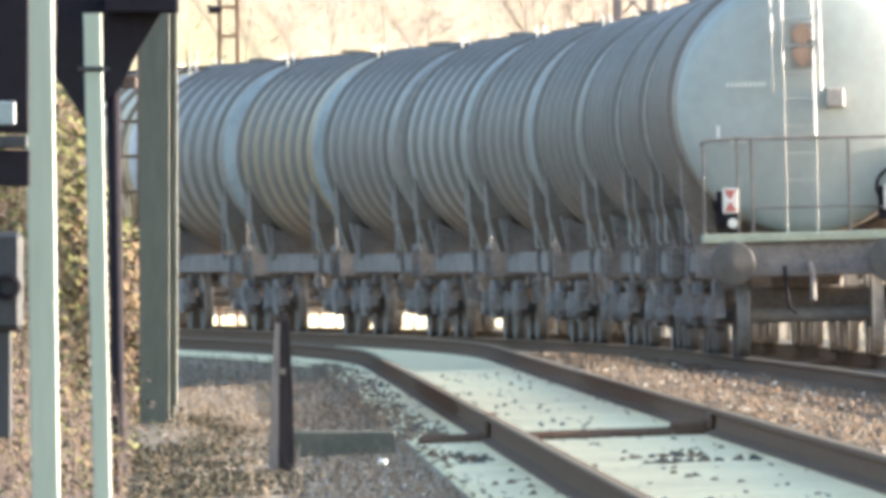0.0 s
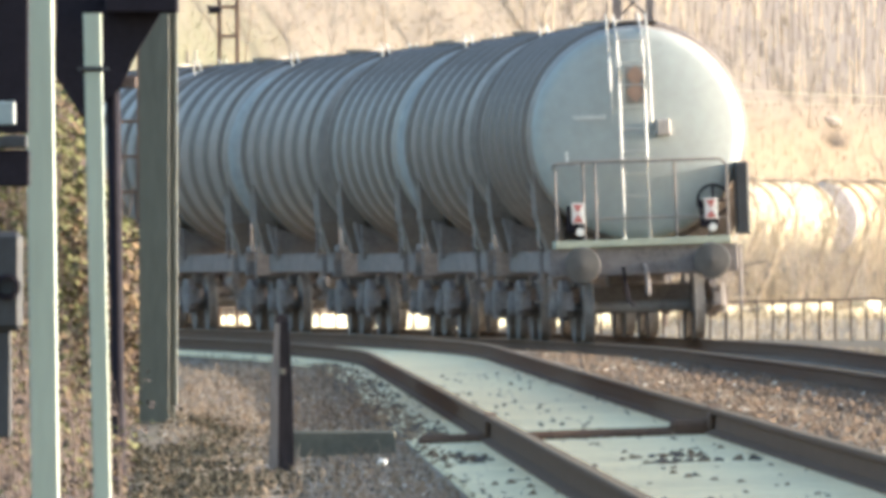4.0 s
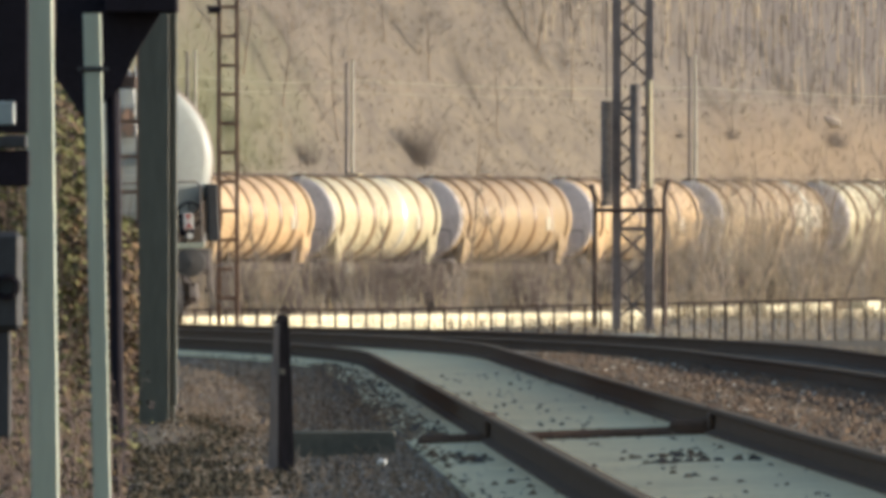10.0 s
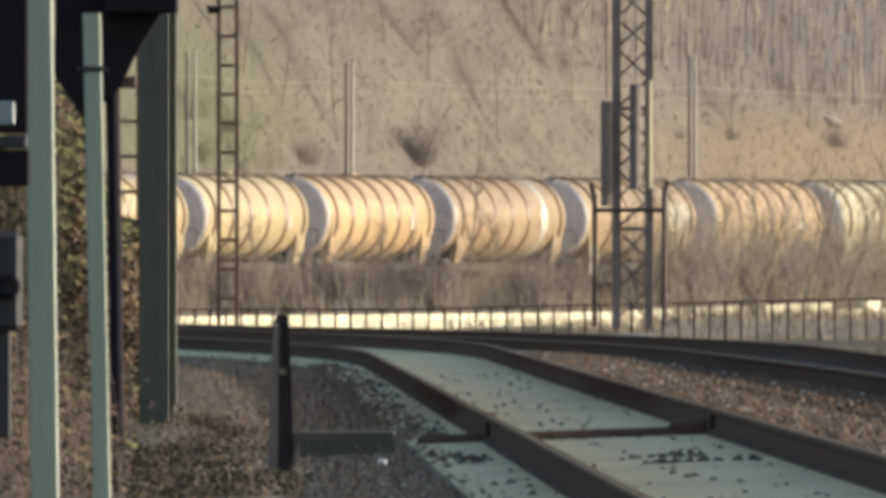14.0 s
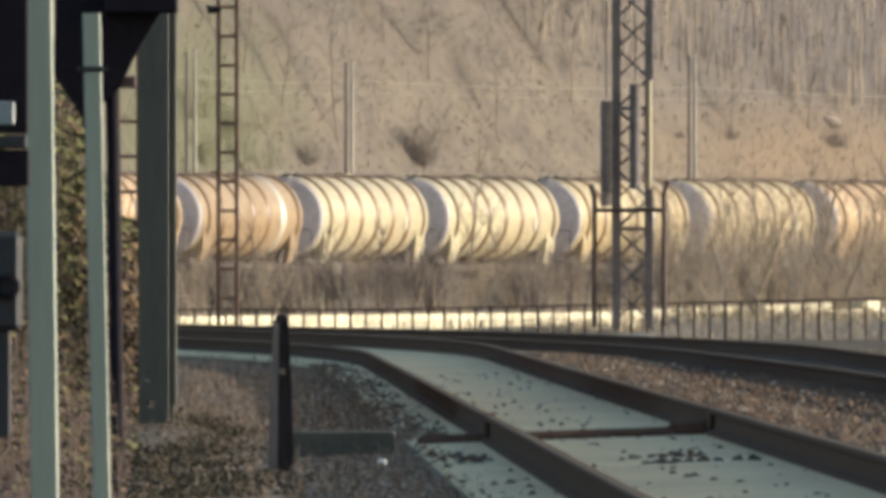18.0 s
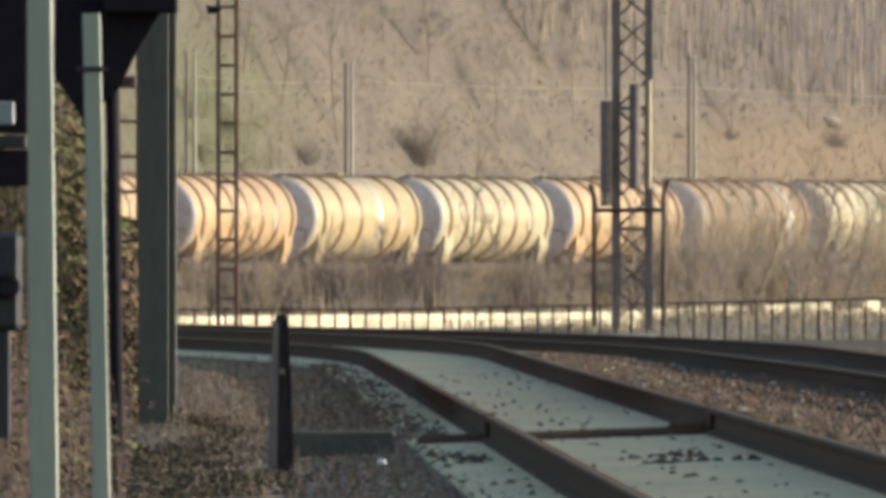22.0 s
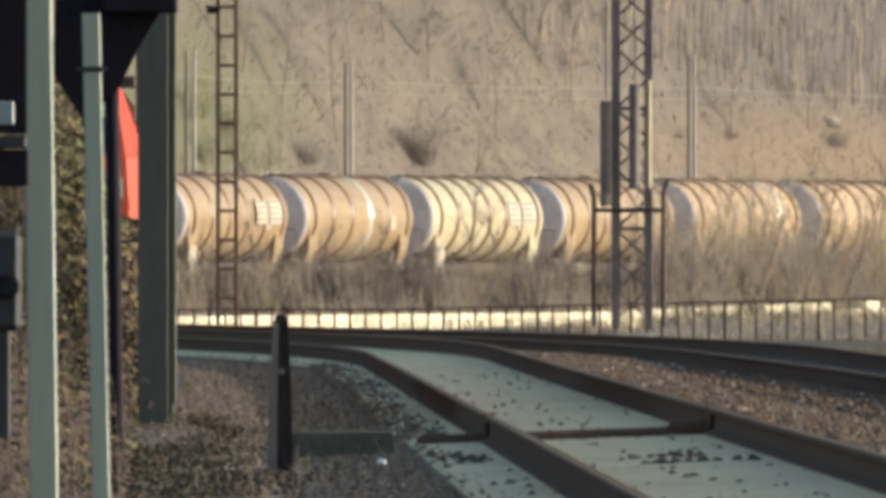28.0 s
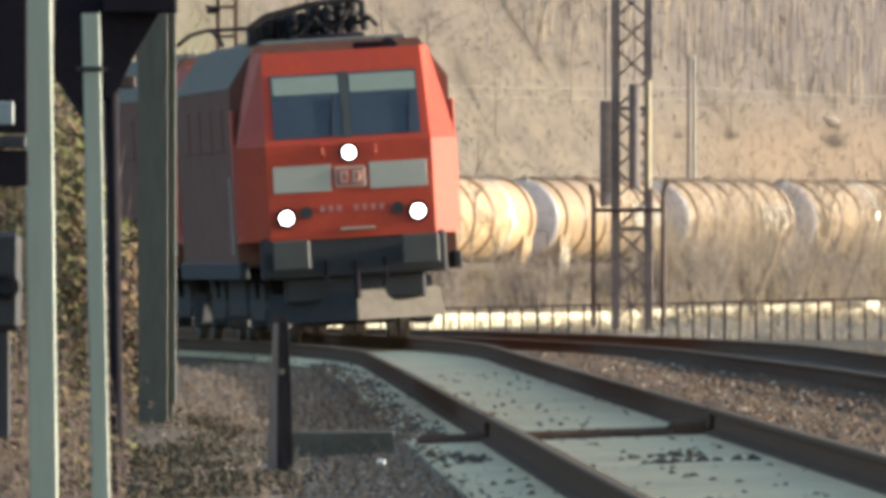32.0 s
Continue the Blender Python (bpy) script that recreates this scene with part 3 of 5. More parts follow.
def add_rear_fittings(w):
    """What only the last wagon shows on its end: placards, tail boards, box, lettering."""
    y = -5.98
    part("placard_plate", Geo().box((-0.02, y + 0.04, 3.46), (0.26, 0.012, 0.50), 0.004), M_TANK_DULL, w)
    for z in (3.58, 3.36):
        g = Geo().prism([(-0.13, 0), (0, -0.14), (0.13, 0), (0, 0.14)], "y", y - 0.012, y + 0.012)
        ob = part("placard", g, M_ORANGE, w, "orange diamond hazard placard", at=pose(-0.02, 0.02, z))
    part("valve_box", Geo().box((0.34, y + 0.12, 2.87), (0.20, 0.20, 0.22), 0.02), mat("dusty_box_paint", (0.42, 0.37, 0.33), 0.7, var=0.2, scale=5), w, "small dusty grey-brown box")
    for x in (-0.87, 0.93):
        tb = part("tail_board", Geo().box((x, yb_tail, 1.75), (0.17, 0.02, 0.28), 0.004), M_WHITE, w, "red and white tail board")
        for sgn in (-1, 1):
            part("red_triangle", Geo().prism([(x - 0.07, 1.75 + sgn * 0.12), (x + 0.07, 1.75 + sgn * 0.12), (x, 1.75 + sgn * 0.01)], "y", yb_tail - 0.016, yb_tail - 0.010), M_REDWHITE, tb)
        part("tail_lamp", Geo().tube((x + 0.02, yb_tail - 0.03, 1.50), (x + 0.02, yb_tail + 0.10, 1.50), 0.055, n=12), M_WHITE, w)
        part("bracket_plate", Geo().box((x - 0.02, yb_tail + 0.09, 1.68), (0.26, 0.03, 0.36), 0.02), M_BLACK, w)
    part("brake_wheel", Geo().lathe([(0.20, -0.02), (0.23, 0), (0.20, 0.02), (0.19, 0)], 20, m=Matrix.Translation((0.98, yb_tail + 0.2, 1.86))).tube((0.78, yb_tail + 0.2, 1.86), (1.18, yb_tail + 0.2, 1.86), 0.015).tube((0.98, yb_tail + 0.2, 1.66), (0.98, yb_tail + 0.2, 2.06), 0.015), M_BLACK, w, "black hand-brake wheel")
    part("side_board", Geo().box((1.38, -5.7, 1.88), (0.18, 0.42, 0.98), 0.02), M_DARKGREY, w, "black upright board at the platform's edge")
    part("steps", Geo().path([(1.30, -5.95, 1.15), (1.30, -5.95, 0.36), (1.55, -5.95, 0.36)], 0.022).path([(1.30, -5.95, 0.95), (1.68, -5.95, 1.02), (1.68, -5.95, 0.80)], 0.018), M_FRAME, w)
    for x0, z, n in ((-0.86, 3.04, 9), (-0.84, 2.42, 4)):
        for i in range(n):
            part("lettering_bar", Geo().box((x0 + i * 0.05, y + 0.02 + 0.16 * 0, z), (0.026, 0.012, 0.05)), M_WHITE, w)
    part("white_tab", Geo().box((-0.98, y + 0.06, 2.50), (0.035, 0.02, 0.18)), M_WHITE, w)


yb_tail = -6.06
M_LEG = mat("brown_saddle_paint", (0.20, 0.16, 0.13), 0.8, var=0.25, scale=3)
M_END_PALE = mat("grey_tank_end", (0.36, 0.37, 0.36), 0.6, var=0.2, scale=0.8)
M_END_RUST = mat("rusty_tank_end", (0.25, 0.21, 0.18), 0.7, var=0.25, scale=0.8)
# Lilac grey of shaded, hazy tank ends, put into the colour.
M_END_HAZE = mat("hazed_tank_end", (0.68, 0.64, 0.64), 0.6, var=0.2, scale=0.8)
# Underframe with the far wagons' underside shade put into its colour.
M_FRAME_SHADE = mat("shaded_underframe", (0.0992, 0.0806, 0.0732), 0.9, var=0.3, scale=3, bump=0.002, spec=0.2)
M_TANK_MID = mat("mid_grey_tank_shade", (0.32, 0.285, 0.245), 0.5, var=0.16, scale=0.8, dark=(0.215, 0.20, 0.175), fine=9, stretch=(1, 0.3, 1), bump=0.003)
M_RIB_GREY = mat("dark_grey_rib", (0.18, 0.145, 0.12), 0.55, var=0.15, scale=2)
# Reddish brown of the ribs' shadow edges, put into the whole rib.
M_RIB = mat("shadow_brown_rib", (0.215, 0.135, 0.07), 0.4, var=0.15, scale=2)
M_RING_GLINT = mat("bright_ring_glint", (0.608, 0.585, 0.502), 0.3, metal=0.2, var=0.08, scale=1.5)
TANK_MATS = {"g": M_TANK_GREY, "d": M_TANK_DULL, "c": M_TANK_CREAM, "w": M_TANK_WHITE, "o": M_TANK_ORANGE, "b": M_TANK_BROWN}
LABELS = {"d": "ribbed tank wagon, its side shade painted dull brown-grey", "g": "grey ribbed tank wagon with grimy black underframe", "c": "cream ribbed tank wagon with sunlit side",
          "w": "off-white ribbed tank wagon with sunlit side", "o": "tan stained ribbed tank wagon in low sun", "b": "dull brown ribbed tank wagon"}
# paint of each wagon, from the last one forward; the rear greys hold shade
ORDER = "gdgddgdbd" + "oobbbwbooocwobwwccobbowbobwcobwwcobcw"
TAIL_S0 = 251.3 - 100.0 + 6.6        # place of the last wagon's middle along the line at the start


PANELLED = (11, 12, 14, 29, 34)       # wagons with large pale inscription fields


def curved_plate(y0, y1, z_mid, height, r):
    """A thin plate bent round the tank's sunny side."""
    n, pts = 6, []
    a0, a1 = math.asin((z_mid - height / 2 - TANK_Z) / r), math.asin((z_mid + height / 2 - TANK_Z) / r)
    for k in range(n + 1):
        a = a0 + (a1 - a0) * k / n
        pts.append((r * math.cos(a), TANK_Z + r * math.sin(a)))
    pts += [(x - 0.02, z) for x, z in reversed(pts)]
    return Geo().prism(pts, "y", y0, y1)


def add_side_panels(w):
    for y0, y1 in ((1.75, 2.95), (3.15, 4.55)):
        plate = part("inscription_panel", curved_plate(y0, y1, TANK_Z + 0.24, 0.85, TANK_R + 0.075), M_PANEL, w, "large pale inscription field")
        for k in range(4):
            part("lettering_bar", curved_plate(y0 + 0.15, y1 - 0.2 - 0.12 * (k % 3), TANK_Z + 0.60 - 0.2 * k, 0.05, TANK_R + 0.085), M_LEG, plate)
    part("leg_plate", Geo().box((1.42, -4.85, 1.36), (0.03, 0.85, 0.95), 0.008), M_PANEL, w, "pale plate on the saddle leg")


def end_paint(i):
    """Paint of a wagon's ends: varied near the tail, further up a grey with shade and haze in it."""
    return M_END_HAZE if i > 8 else (M_END_RUST if i in (1, 3, 5, 6) else M_END_PALE)


def make_train():
    first = build_wagon(7, LABELS["g"], M_TANK_GREY)
    second = build_wagon(6, LABELS["g"], M_TANK_GREY)
    cars = [first]
    for i, key in enumerate(ORDER[1:], 1):
        c = second if i == 1 else copy_thing(second if i in (3, 4, 9, 10, 11, 12, 13) or i % 7 == 5 else first, Matrix.Identity(4))
        tagged(c, LABELS[key])
        for o in c.children_recursive:
            if o.name.startswith("platform"):
                o.material_slots[0].link = "OBJECT"
                o.material_slots[0].material = M_FRAME
            # Wagons further up: shade below the tank comes from the darker underframe.
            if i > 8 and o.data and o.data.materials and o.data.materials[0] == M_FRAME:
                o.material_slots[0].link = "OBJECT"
                o.material_slots[0].material = M_FRAME_SHADE
        if key == "g":
            for o in c.children_recursive:
                if o.data and o.data.materials and o.data.materials[0] == M_TANK_GREY:
                    o.material_slots[0].link = "OBJECT"
                    o.material_slots[0].material = end_paint(i) if o.name.startswith("tank_end") else (M_RIB_GREY if o.name.startswith("ring") else M_TANK_MID)
        else:
            for o in c.children_recursive:
                if o.data and o.data.materials and o.data.materials[0] == M_TANK_GREY:
                    end = o.name.startswith("tank_end")
                    o.material_slots[0].link = "OBJECT"
                    rib = o.name.startswith("ring") and i > 8
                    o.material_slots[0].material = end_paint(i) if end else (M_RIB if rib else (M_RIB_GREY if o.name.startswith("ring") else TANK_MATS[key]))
            # A brighter ring on some wagons imitates a highlight arc.
            if i % 3 == 1 and i > 8:
                ring = [o for o in c.children_recursive if o.name.startswith("ring")][-2 - (i % 2)]
                ring.material_slots[0].material = M_RING_GLINT
        for o in list(c.children):
            if o.name.startswith("frame_board") and i % 4 != 3:
                bpy.data.objects.remove(o)
        if i in PANELLED:
            add_side_panels(c)
        cars.append(c)
    # The rear nine wagons have darker brown saddle legs.
    for c in cars[:9]:
        for o in c.children:
            if o.name.startswith("saddle_leg"):
                o.material_slots[0].link = "OBJECT"
                o.material_slots[0].material = M_LEG
    add_rear_fittings(first)
    # Last wagon: shell and ribs darker than the end, side shade painted in.
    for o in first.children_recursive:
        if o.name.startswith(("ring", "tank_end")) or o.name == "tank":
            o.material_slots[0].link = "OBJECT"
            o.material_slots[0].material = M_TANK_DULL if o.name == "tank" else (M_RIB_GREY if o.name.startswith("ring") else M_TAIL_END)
    return cars


WAGONS = make_train()


# ---- locomotive ----
def body_section(y, half, zb, zs, zt, roof):
    """Half-width, sill, shoulder and roof heights, and the roof's half-width."""
    return [(-half, y, zb), (half, y, zb), (half, y, zs), (roof, y, zt), (-roof, y, zt), (-half, y, zs)]


LOCO_DARK = mat("roof_insulator_grey", (0.05, 0.05, 0.055), 0.7, var=0.2, scale=4)
M_ROOFGEAR = mat("sooty_roof_gear", (0.05, 0.045, 0.045), 0.85, var=0.3, scale=4, spec=0.15)
M_FADED = mat("faded_lettering", (0.46, 0.20, 0.17), 0.5, var=0.1, scale=6)


def build_loco():
    """Local y points back up the line, so the cab that leads stands at the low-y end."""
    lo = thing("electric_locomotive", "red electric locomotive with lit headlamps and grey band", "locomotive", "locomotives")
    g = Geo()
    prof = [body_section(-7.35, 1.49, 1.10, 3.49, 4.06, 1.10), body_section(7.35, 1.49, 1.10, 3.49, 4.06, 1.10)]
    loft(g, prof)
    part("body", g, M_LOCO_SIDE, lo, "dark red body side with its shade painted in")
    for sy in (-1, 1):
        cab = Geo()
        # front face bends at the waist; the corners are chamfered
        def ring(half, y, dz=0.0, yk=0.0):
            return [(-half, y, 1.40), (half, y, 1.40), (half, y, 2.68), (half * 0.96, y + yk, 3.94), (-half * 0.96, y + yk, 3.94), (-half, y, 2.68)]
        a = [(x, -y if sy > 0 else y, z) for x, y, z in ring(1.12, -8.95, yk=0.62)]
        b = [(x, -y if sy > 0 else y, z) for x, y, z in ring(1.49, -8.48, yk=0.55)]
        b[3], b[4] = (1.20, b[3][1], 3.94), (-1.20, b[4][1], 3.94)
        c = [(x, -7.352 if sy < 0 else 7.352, z) for x, _, z in ring(1.49, 0)]
        c[3], c[4] = (1.17, c[3][1], 3.925), (-1.17, c[4][1], 3.925)
        loft(cab, [a, b, c], cap=False)
        for q in (a, c):
            cab.add([q[0], q[1], q[2], q[5]], [(0, 1, 2, 3)])
            cab.add([q[5], q[2], q[3], q[4]], [(0, 1, 2, 3)])
        cb = part("cab", cab, M_LOCO, lo, "bright red cab")
        s = sy
        yf = s * 8.95
        def front(z):
            return s * (8.95 - max(0, (z - 2.68)) / 1.26 * 0.62)
        # windscreen panes, with a pale strip at the top painted as a reflection
        for x0, x1 in ((-0.99, -0.05), (0.05, 0.99)):
            g = Geo()
            z0, z1 = 2.77, 3.63
            v = [(x0, front(z0) + s * 0.012, z0), (x1, front(z0) + s * 0.012, z0), (x1, front(z1) + s * 0.012, z1), (x0, front(z1) + s * 0.012, z1)]
            v += [(x, y - s * 0.06, z) for x, y, z in v]
            g.add(v, [(0, 1, 2, 3), (4, 5, 6, 7), (0, 1, 5, 4), (1, 2, 6, 5), (2, 3, 7, 6), (3, 0, 4, 7)])
            pane = part("windscreen", g, M_GLASS, cb, "dark tinted windscreen")
            z0, z1 = 3.36, 3.60
            g = Geo()
            v = [(x0 + 0.03, front(z0) + s * 0.018, z0), (x1 - 0.02, front(z0) + s * 0.018, z0), (x1 - 0.02, front(z1) + s * 0.018, z1), (x0 + 0.03, front(z1) + s * 0.018, z1)]
            v += [(x, y - s * 0.01, z) for x, y, z in v]
            g.add(v, [(0, 1, 2, 3), (4, 5, 6, 7), (0, 1, 5, 4), (1, 2, 6, 5), (2, 3, 7, 6), (3, 0, 4, 7)])
            part("sunblind", g, M_SHEEN, cb, "pale strip standing in for a windscreen reflection")
            part("wiper", Geo().tube(((x0 + x1) / 2 + 0.3, front(2.80) + s * 0.03, 2.78), ((x0 + x1) / 2 + 0.36, front(3.3) + s * 0.03, 3.3), 0.012), M_BLACK, cb)
        part("window_post", Geo().add([(-0.045, front(2.75) + s * .02, 2.75), (0.045, front(2.75) + s * .02, 2.75), (0.045, front(3.65) + s * .02, 3.65), (-0.045, front(3.65) + s * .02, 3.65),
                                       (-0.045, front(2.75) - s * .02, 2.75), (0.045, front(2.75) - s * .02, 2.75), (0.045, front(3.65) - s * .02, 3.65), (-0.045, front(3.65) - s * .02, 3.65)],
                                      [(0, 1, 2, 3), (4, 5, 6, 7), (0, 1, 5, 4), (1, 2, 6, 5), (2, 3, 7, 6), (3, 0, 4, 7)]), M_COVERGREY, cb)
        for x0, x1 in ((-1.04, -0.26), (0.26, 1.04)):
            part("grey_band", Geo().box(((x0 + x1) / 2, yf + s * 0.006, 2.22), (x1 - x0, 0.02, 0.36), 0.004), M_STRIPE, cb, "light grey stripe")
        badge = part("badge", Geo().box((0, yf + s * 0.006, 2.22), (0.42, 0.02, 0.28), 0.02), M_STRIPE, cb, "pale logo plate")
        part("badge_field", Geo().box((0, yf + s * 0.02, 2.22), (0.36, 0.012, 0.22), 0.004), M_LOCO, badge)
        for x in (-0.085, 0.085):
            part("badge_shape", Geo().box((x, yf + s * 0.028, 2.22), (0.11, 0.012, 0.16), 0.004), M_STRIPE, badge)
            part("badge_slot", Geo().box((x + 0.008, yf + s * 0.035, 2.22), (0.05, 0.008, 0.10), 0.002), M_LOCO, badge)
        for i in range(8):
            if i != 3:
                part("number_bar", Geo().box((-0.40 + i * 0.115, yf + s * 0.004, 1.80), (0.06, 0.014, 0.085)), M_FADED, cb)
        lamps = [(-0.89, 1.705, 0.092), (0.89, 1.705, 0.092), (0, 2.545, 0.085)]
        for x, z, r in lamps:
            hous = part("lamp_rim", Geo().tube((x, yf - s * 0.05, z), (x, yf + s * 0.04, z), r + 0.045, n=20), M_BLACK, cb)
            part("headlamp", Geo().tube((x, yf, z), (x, yf + s * 0.05, z), r, n=20), M_LAMP if s < 0 else M_BLACK, hous, "white lit headlamp" if s < 0 else "")
        for x in (-0.62, 0.62):
            part("tail_light", Geo().tube((x, yf - s * 0.05, 1.76), (x, yf + s * 0.03, 1.76), 0.085, n=16), M_DARKGREY, cb)
        part("front_step", Geo().box((0.06, yf + s * 0.06, 1.52), (0.46, 0.14, 0.03), 0.005), M_STRIPE, cb)
        for x in (-0.36, 0.36):
            part("grab_handle", Geo().path([(x, yf, 2.50), (x, yf + s * 0.06, 2.52), (x, yf + s * 0.06, 2.62), (x, yf, 2.64)], 0.014), M_LOCO, cb)
        # buffer beam, covers, buffers, plough
        g = Geo().box((0, s * 8.72, 1.16), (2.5, 0.42, 0.56), 0.03)
        g.box((0, s * 8.6, 0.72), (1.9, 0.4, 0.34), 0.03)
        part("buffer_beam", g, M_DARKGREY, lo, "dark grey buffer beam")
        for x in (-0.875, 0.875):
            bf = part("buffer", Geo().box((x, s * 9.38, 1.20), (0.50, 0.05, 0.40), 0.02), M_COVERGREY, lo, "grey rectangular buffer plate")
            part("buffer_stock", Geo().tube((x, s * 8.9, 1.18), (x, s * 9.37, 1.18), 0.13, 0.11, n=16), M_BLACK, bf)
            part("hose", Geo().path([(x * 0.45, s * 8.95, 1.1), (x * 0.47, s * 9.1, 0.9), (x * 0.45, s * 9.08, 0.80), (x * 0.42, s * 9.0, 0.74)], 0.022), M_BLACK, lo)
        part("coupling_hook", Geo().path([(0, s * 8.9, 1.06), (0, s * 9.2, 1.04), (0.0, s * 9.25, 0.90), (0.0, s * 9.2, 0.58)], 0.04), M_BLACK, lo)
        for sx in (-1, 1):
            v = [(sx * 0.0, s * 9.05, 0.28), (sx * 1.22, s * 8.45, 0.28), (sx * 1.15, s * 8.45, 0.68), (sx * 0.0, s * 8.98, 0.68)]
            v += [(x, y - s * 0.04, z) for x, y, z in v]
            # The -x blade is painted dark: shade away from the sun.
            part("plough_blade", Geo().add(v, [(0, 1, 2, 3), (4, 5, 6, 7), (0, 1, 5, 4), (1, 2, 6, 5), (2, 3, 7, 6), (3, 0, 4, 7)]), M_PLOUGH if sx > 0 else M_DARKGREY, lo, "dusty pale plough blade" if sx > 0 else "plough blade darkened for its shaded side")
    # roof: panels, equipment and folded pantographs
    part("roof_panel", Geo().box((0, 0, 4.08), (2.0, 13.6, 0.08), 0.03), M_LOCO_ROOF, lo, "grey roof panels")
    for y0 in (-5.6, 5.6):
        pg = Geo()
        for x in (-0.55, 0.55):
            pg.box((x, y0, 4.09), (0.08, 2.2, 0.07), 0.01)
            for dy in (-0.9, 0.9):
                pg.tube((x, y0 + dy, 4.0), (x, y0 + dy, 4.10), 0.07, 0.05, n=10)
        for x in (-0.5, 0.5) if y0 < 0 else ():
            pg.tube((x * 0.6, y0 + 0.9, 4.24), (x, y0 - 0.9, 4.36), 0.035)
            pg.tube((x, y0 - 0.9, 4.36), (x * 0.9, y0 + 0.7, 4.44), 0.03)
        zp = 4.46 if y0 < 0 else 4.17
        pg.path([(-0.98, y0 + 0.7, zp - 0.2), (-0.78, y0 + 0.7, zp - 0.06), (-0.55, y0 + 0.7, zp), (0.42, y0 + 0.7, zp), (0.60, y0 + 0.7, zp - 0.06), (0.72, y0 + 0.7, zp - 0.2)], 0.03)
        pg.box((0, y0 - 0.7, 4.12), (0.9, 0.5, 0.12), 0.03)
        part("pantograph", pg, M_BLACK, lo, "folded black pantograph")
    for k, y in enumerate((-3.0, -1.6, -0.2, 1.2, 2.6, 3.8)):
        g = Geo().tube((0.35 - 0.7 * (k % 2), y, 4.0), (0.35 - 0.7 * (k % 2), y, 4.12), 0.09, 0.06, n=12)
        g.box((0.2 * (k % 2), y + 0.5, 4.05), (0.9, 0.7, 0.08), 0.03)
        part("roof_gear", g, M_DARKGREY, lo)
    # insulators, arms and boxes crowded round the leading pantograph
    for k in range(9):
        x = -1.0 + 0.165 * k
        h = 0.40 + 0.030 * k + 0.05 * (k % 2)
        g = Geo()
        for q in range(5):
            g.tube((x, -6.1 + 0.12 * (k % 3), 4.02 + q * h / 5), (x, -6.1 + 0.12 * (k % 3), 4.02 + (q + 0.6) * h / 5), 0.085, 0.06, n=10)
        g.box((x, -5.5, 4.02 + h * 0.45), (0.17, 0.8, h * 0.9), 0.05)
        part("insulator", g, M_ROOFGEAR, lo)
    g = Geo().path([(-1.12, -6.3, 4.28), (-0.9, -6.3, 4.44), (-0.3, -6.3, 4.58), (0.30, -6.3, 4.64), (0.44, -6.3, 4.58), (0.46, -6.3, 4.2)], 0.05, n=8)
    g.path([(-0.55, -6.35, 4.05), (-0.2, -6.35, 4.4), (0.05, -6.35, 4.1), (0.25, -6.35, 4.5)], 0.035, n=6)
    part("contact_horn", g, M_ROOFGEAR, lo)
    for sx in (-1, 1):
        v = [(sx * 1.50, -7.35, 3.50), (sx * 1.50, 7.35, 3.50), (sx * 1.115, 7.35, 4.065), (sx * 1.115, -7.35, 4.065)]
        v += [(x - sx * 0.03, y, z - 0.03) for x, y, z in v]
        part("roof_cove", Geo().add(v, [(0, 1, 2, 3), (4, 5, 6, 7), (0, 1, 5, 4), (1, 2, 6, 5), (2, 3, 7, 6), (3, 0, 4, 7)]), M_LOCO_COVE, lo, "pale grey-green sloping roof edge")
    part("roof_horn", Geo().tube((0.66, -7.75, 3.96), (0.66, -8.1, 3.99), 0.05, 0.09, n=12).box((0.5, -7.9, 3.98), (0.6, 0.2, 0.1), 0.02), M_BLACK, lo)
    # side sill, grilles and cab doors
    for sx in (-1, 1):
        part("sill", Geo().box((sx * 1.45, 0, 1.02), (0.12, 16.0, 0.24), 0.02), M_DARKGREY, lo)
        for y in (-4.5, -1.5, 1.5, 4.5):
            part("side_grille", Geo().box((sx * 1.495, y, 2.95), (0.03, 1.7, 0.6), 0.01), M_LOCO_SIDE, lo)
        for y in (-7.75, 7.75):
            part("cab_door", Geo().box((sx * 1.495, y, 2.35), (0.03, 0.62, 1.7), 0.01), M_LOCO, lo)
            part("handrail", Geo().tube((sx * 1.54, y + 0.42, 1.25), (sx * 1.54, y + 0.42, 2.3), 0.018), M_GALV, lo)
    for yc in (-5.2, 5.2):
        g = Geo()
        for sx in (-1, 1):
            g.prism([(-1.9, 0.50), (-1.7, 0.82), (-0.6, 0.86), (-0.4, 0.62), (0.4, 0.62), (0.6, 0.86), (1.7, 0.82), (1.9, 0.50), (1.5, 0.34), (-1.5, 0.34)], "x", sx * 1.08 - 0.06, sx * 1.08 + 0.06)
        g.box((0, 0, 0.66), (2.1, 0.5, 0.4), 0.04)
        g.box((0, 0, 0.40), (1.3, 3.3, 0.38), 0.05)
        for yy in (-2.15, 2.15):
            g.box((-0.98, yy, 0.40), (0.30, 0.34, 0.44), 0.04)
            g.box((0.98, yy, 0.40), (0.30, 0.34, 0.44), 0.04)
        bg = part("bogie", g, M_DARKGREY, lo, at=pose(0, yc, 0))
        for y in (-1.3, 1.3):
            wv = build_wheelset(bg, y)
    part("transformer", Geo().box((0, 0, 0.68), (2.3, 4.6, 0.7), 0.06), M_DARKGREY, lo)
    return lo


LOCO = build_loco()
part("aerial", Geo().tube((-0.22, -4.9, 4.4), (-0.24, -4.9, 5.3), 0.03, 0.018), LOCO_DARK, LOCO)
LOCO_B = copy_thing(LOCO, Matrix.Identity(4))
tagged(LOCO_B, "second red electric locomotive coupled behind the first")
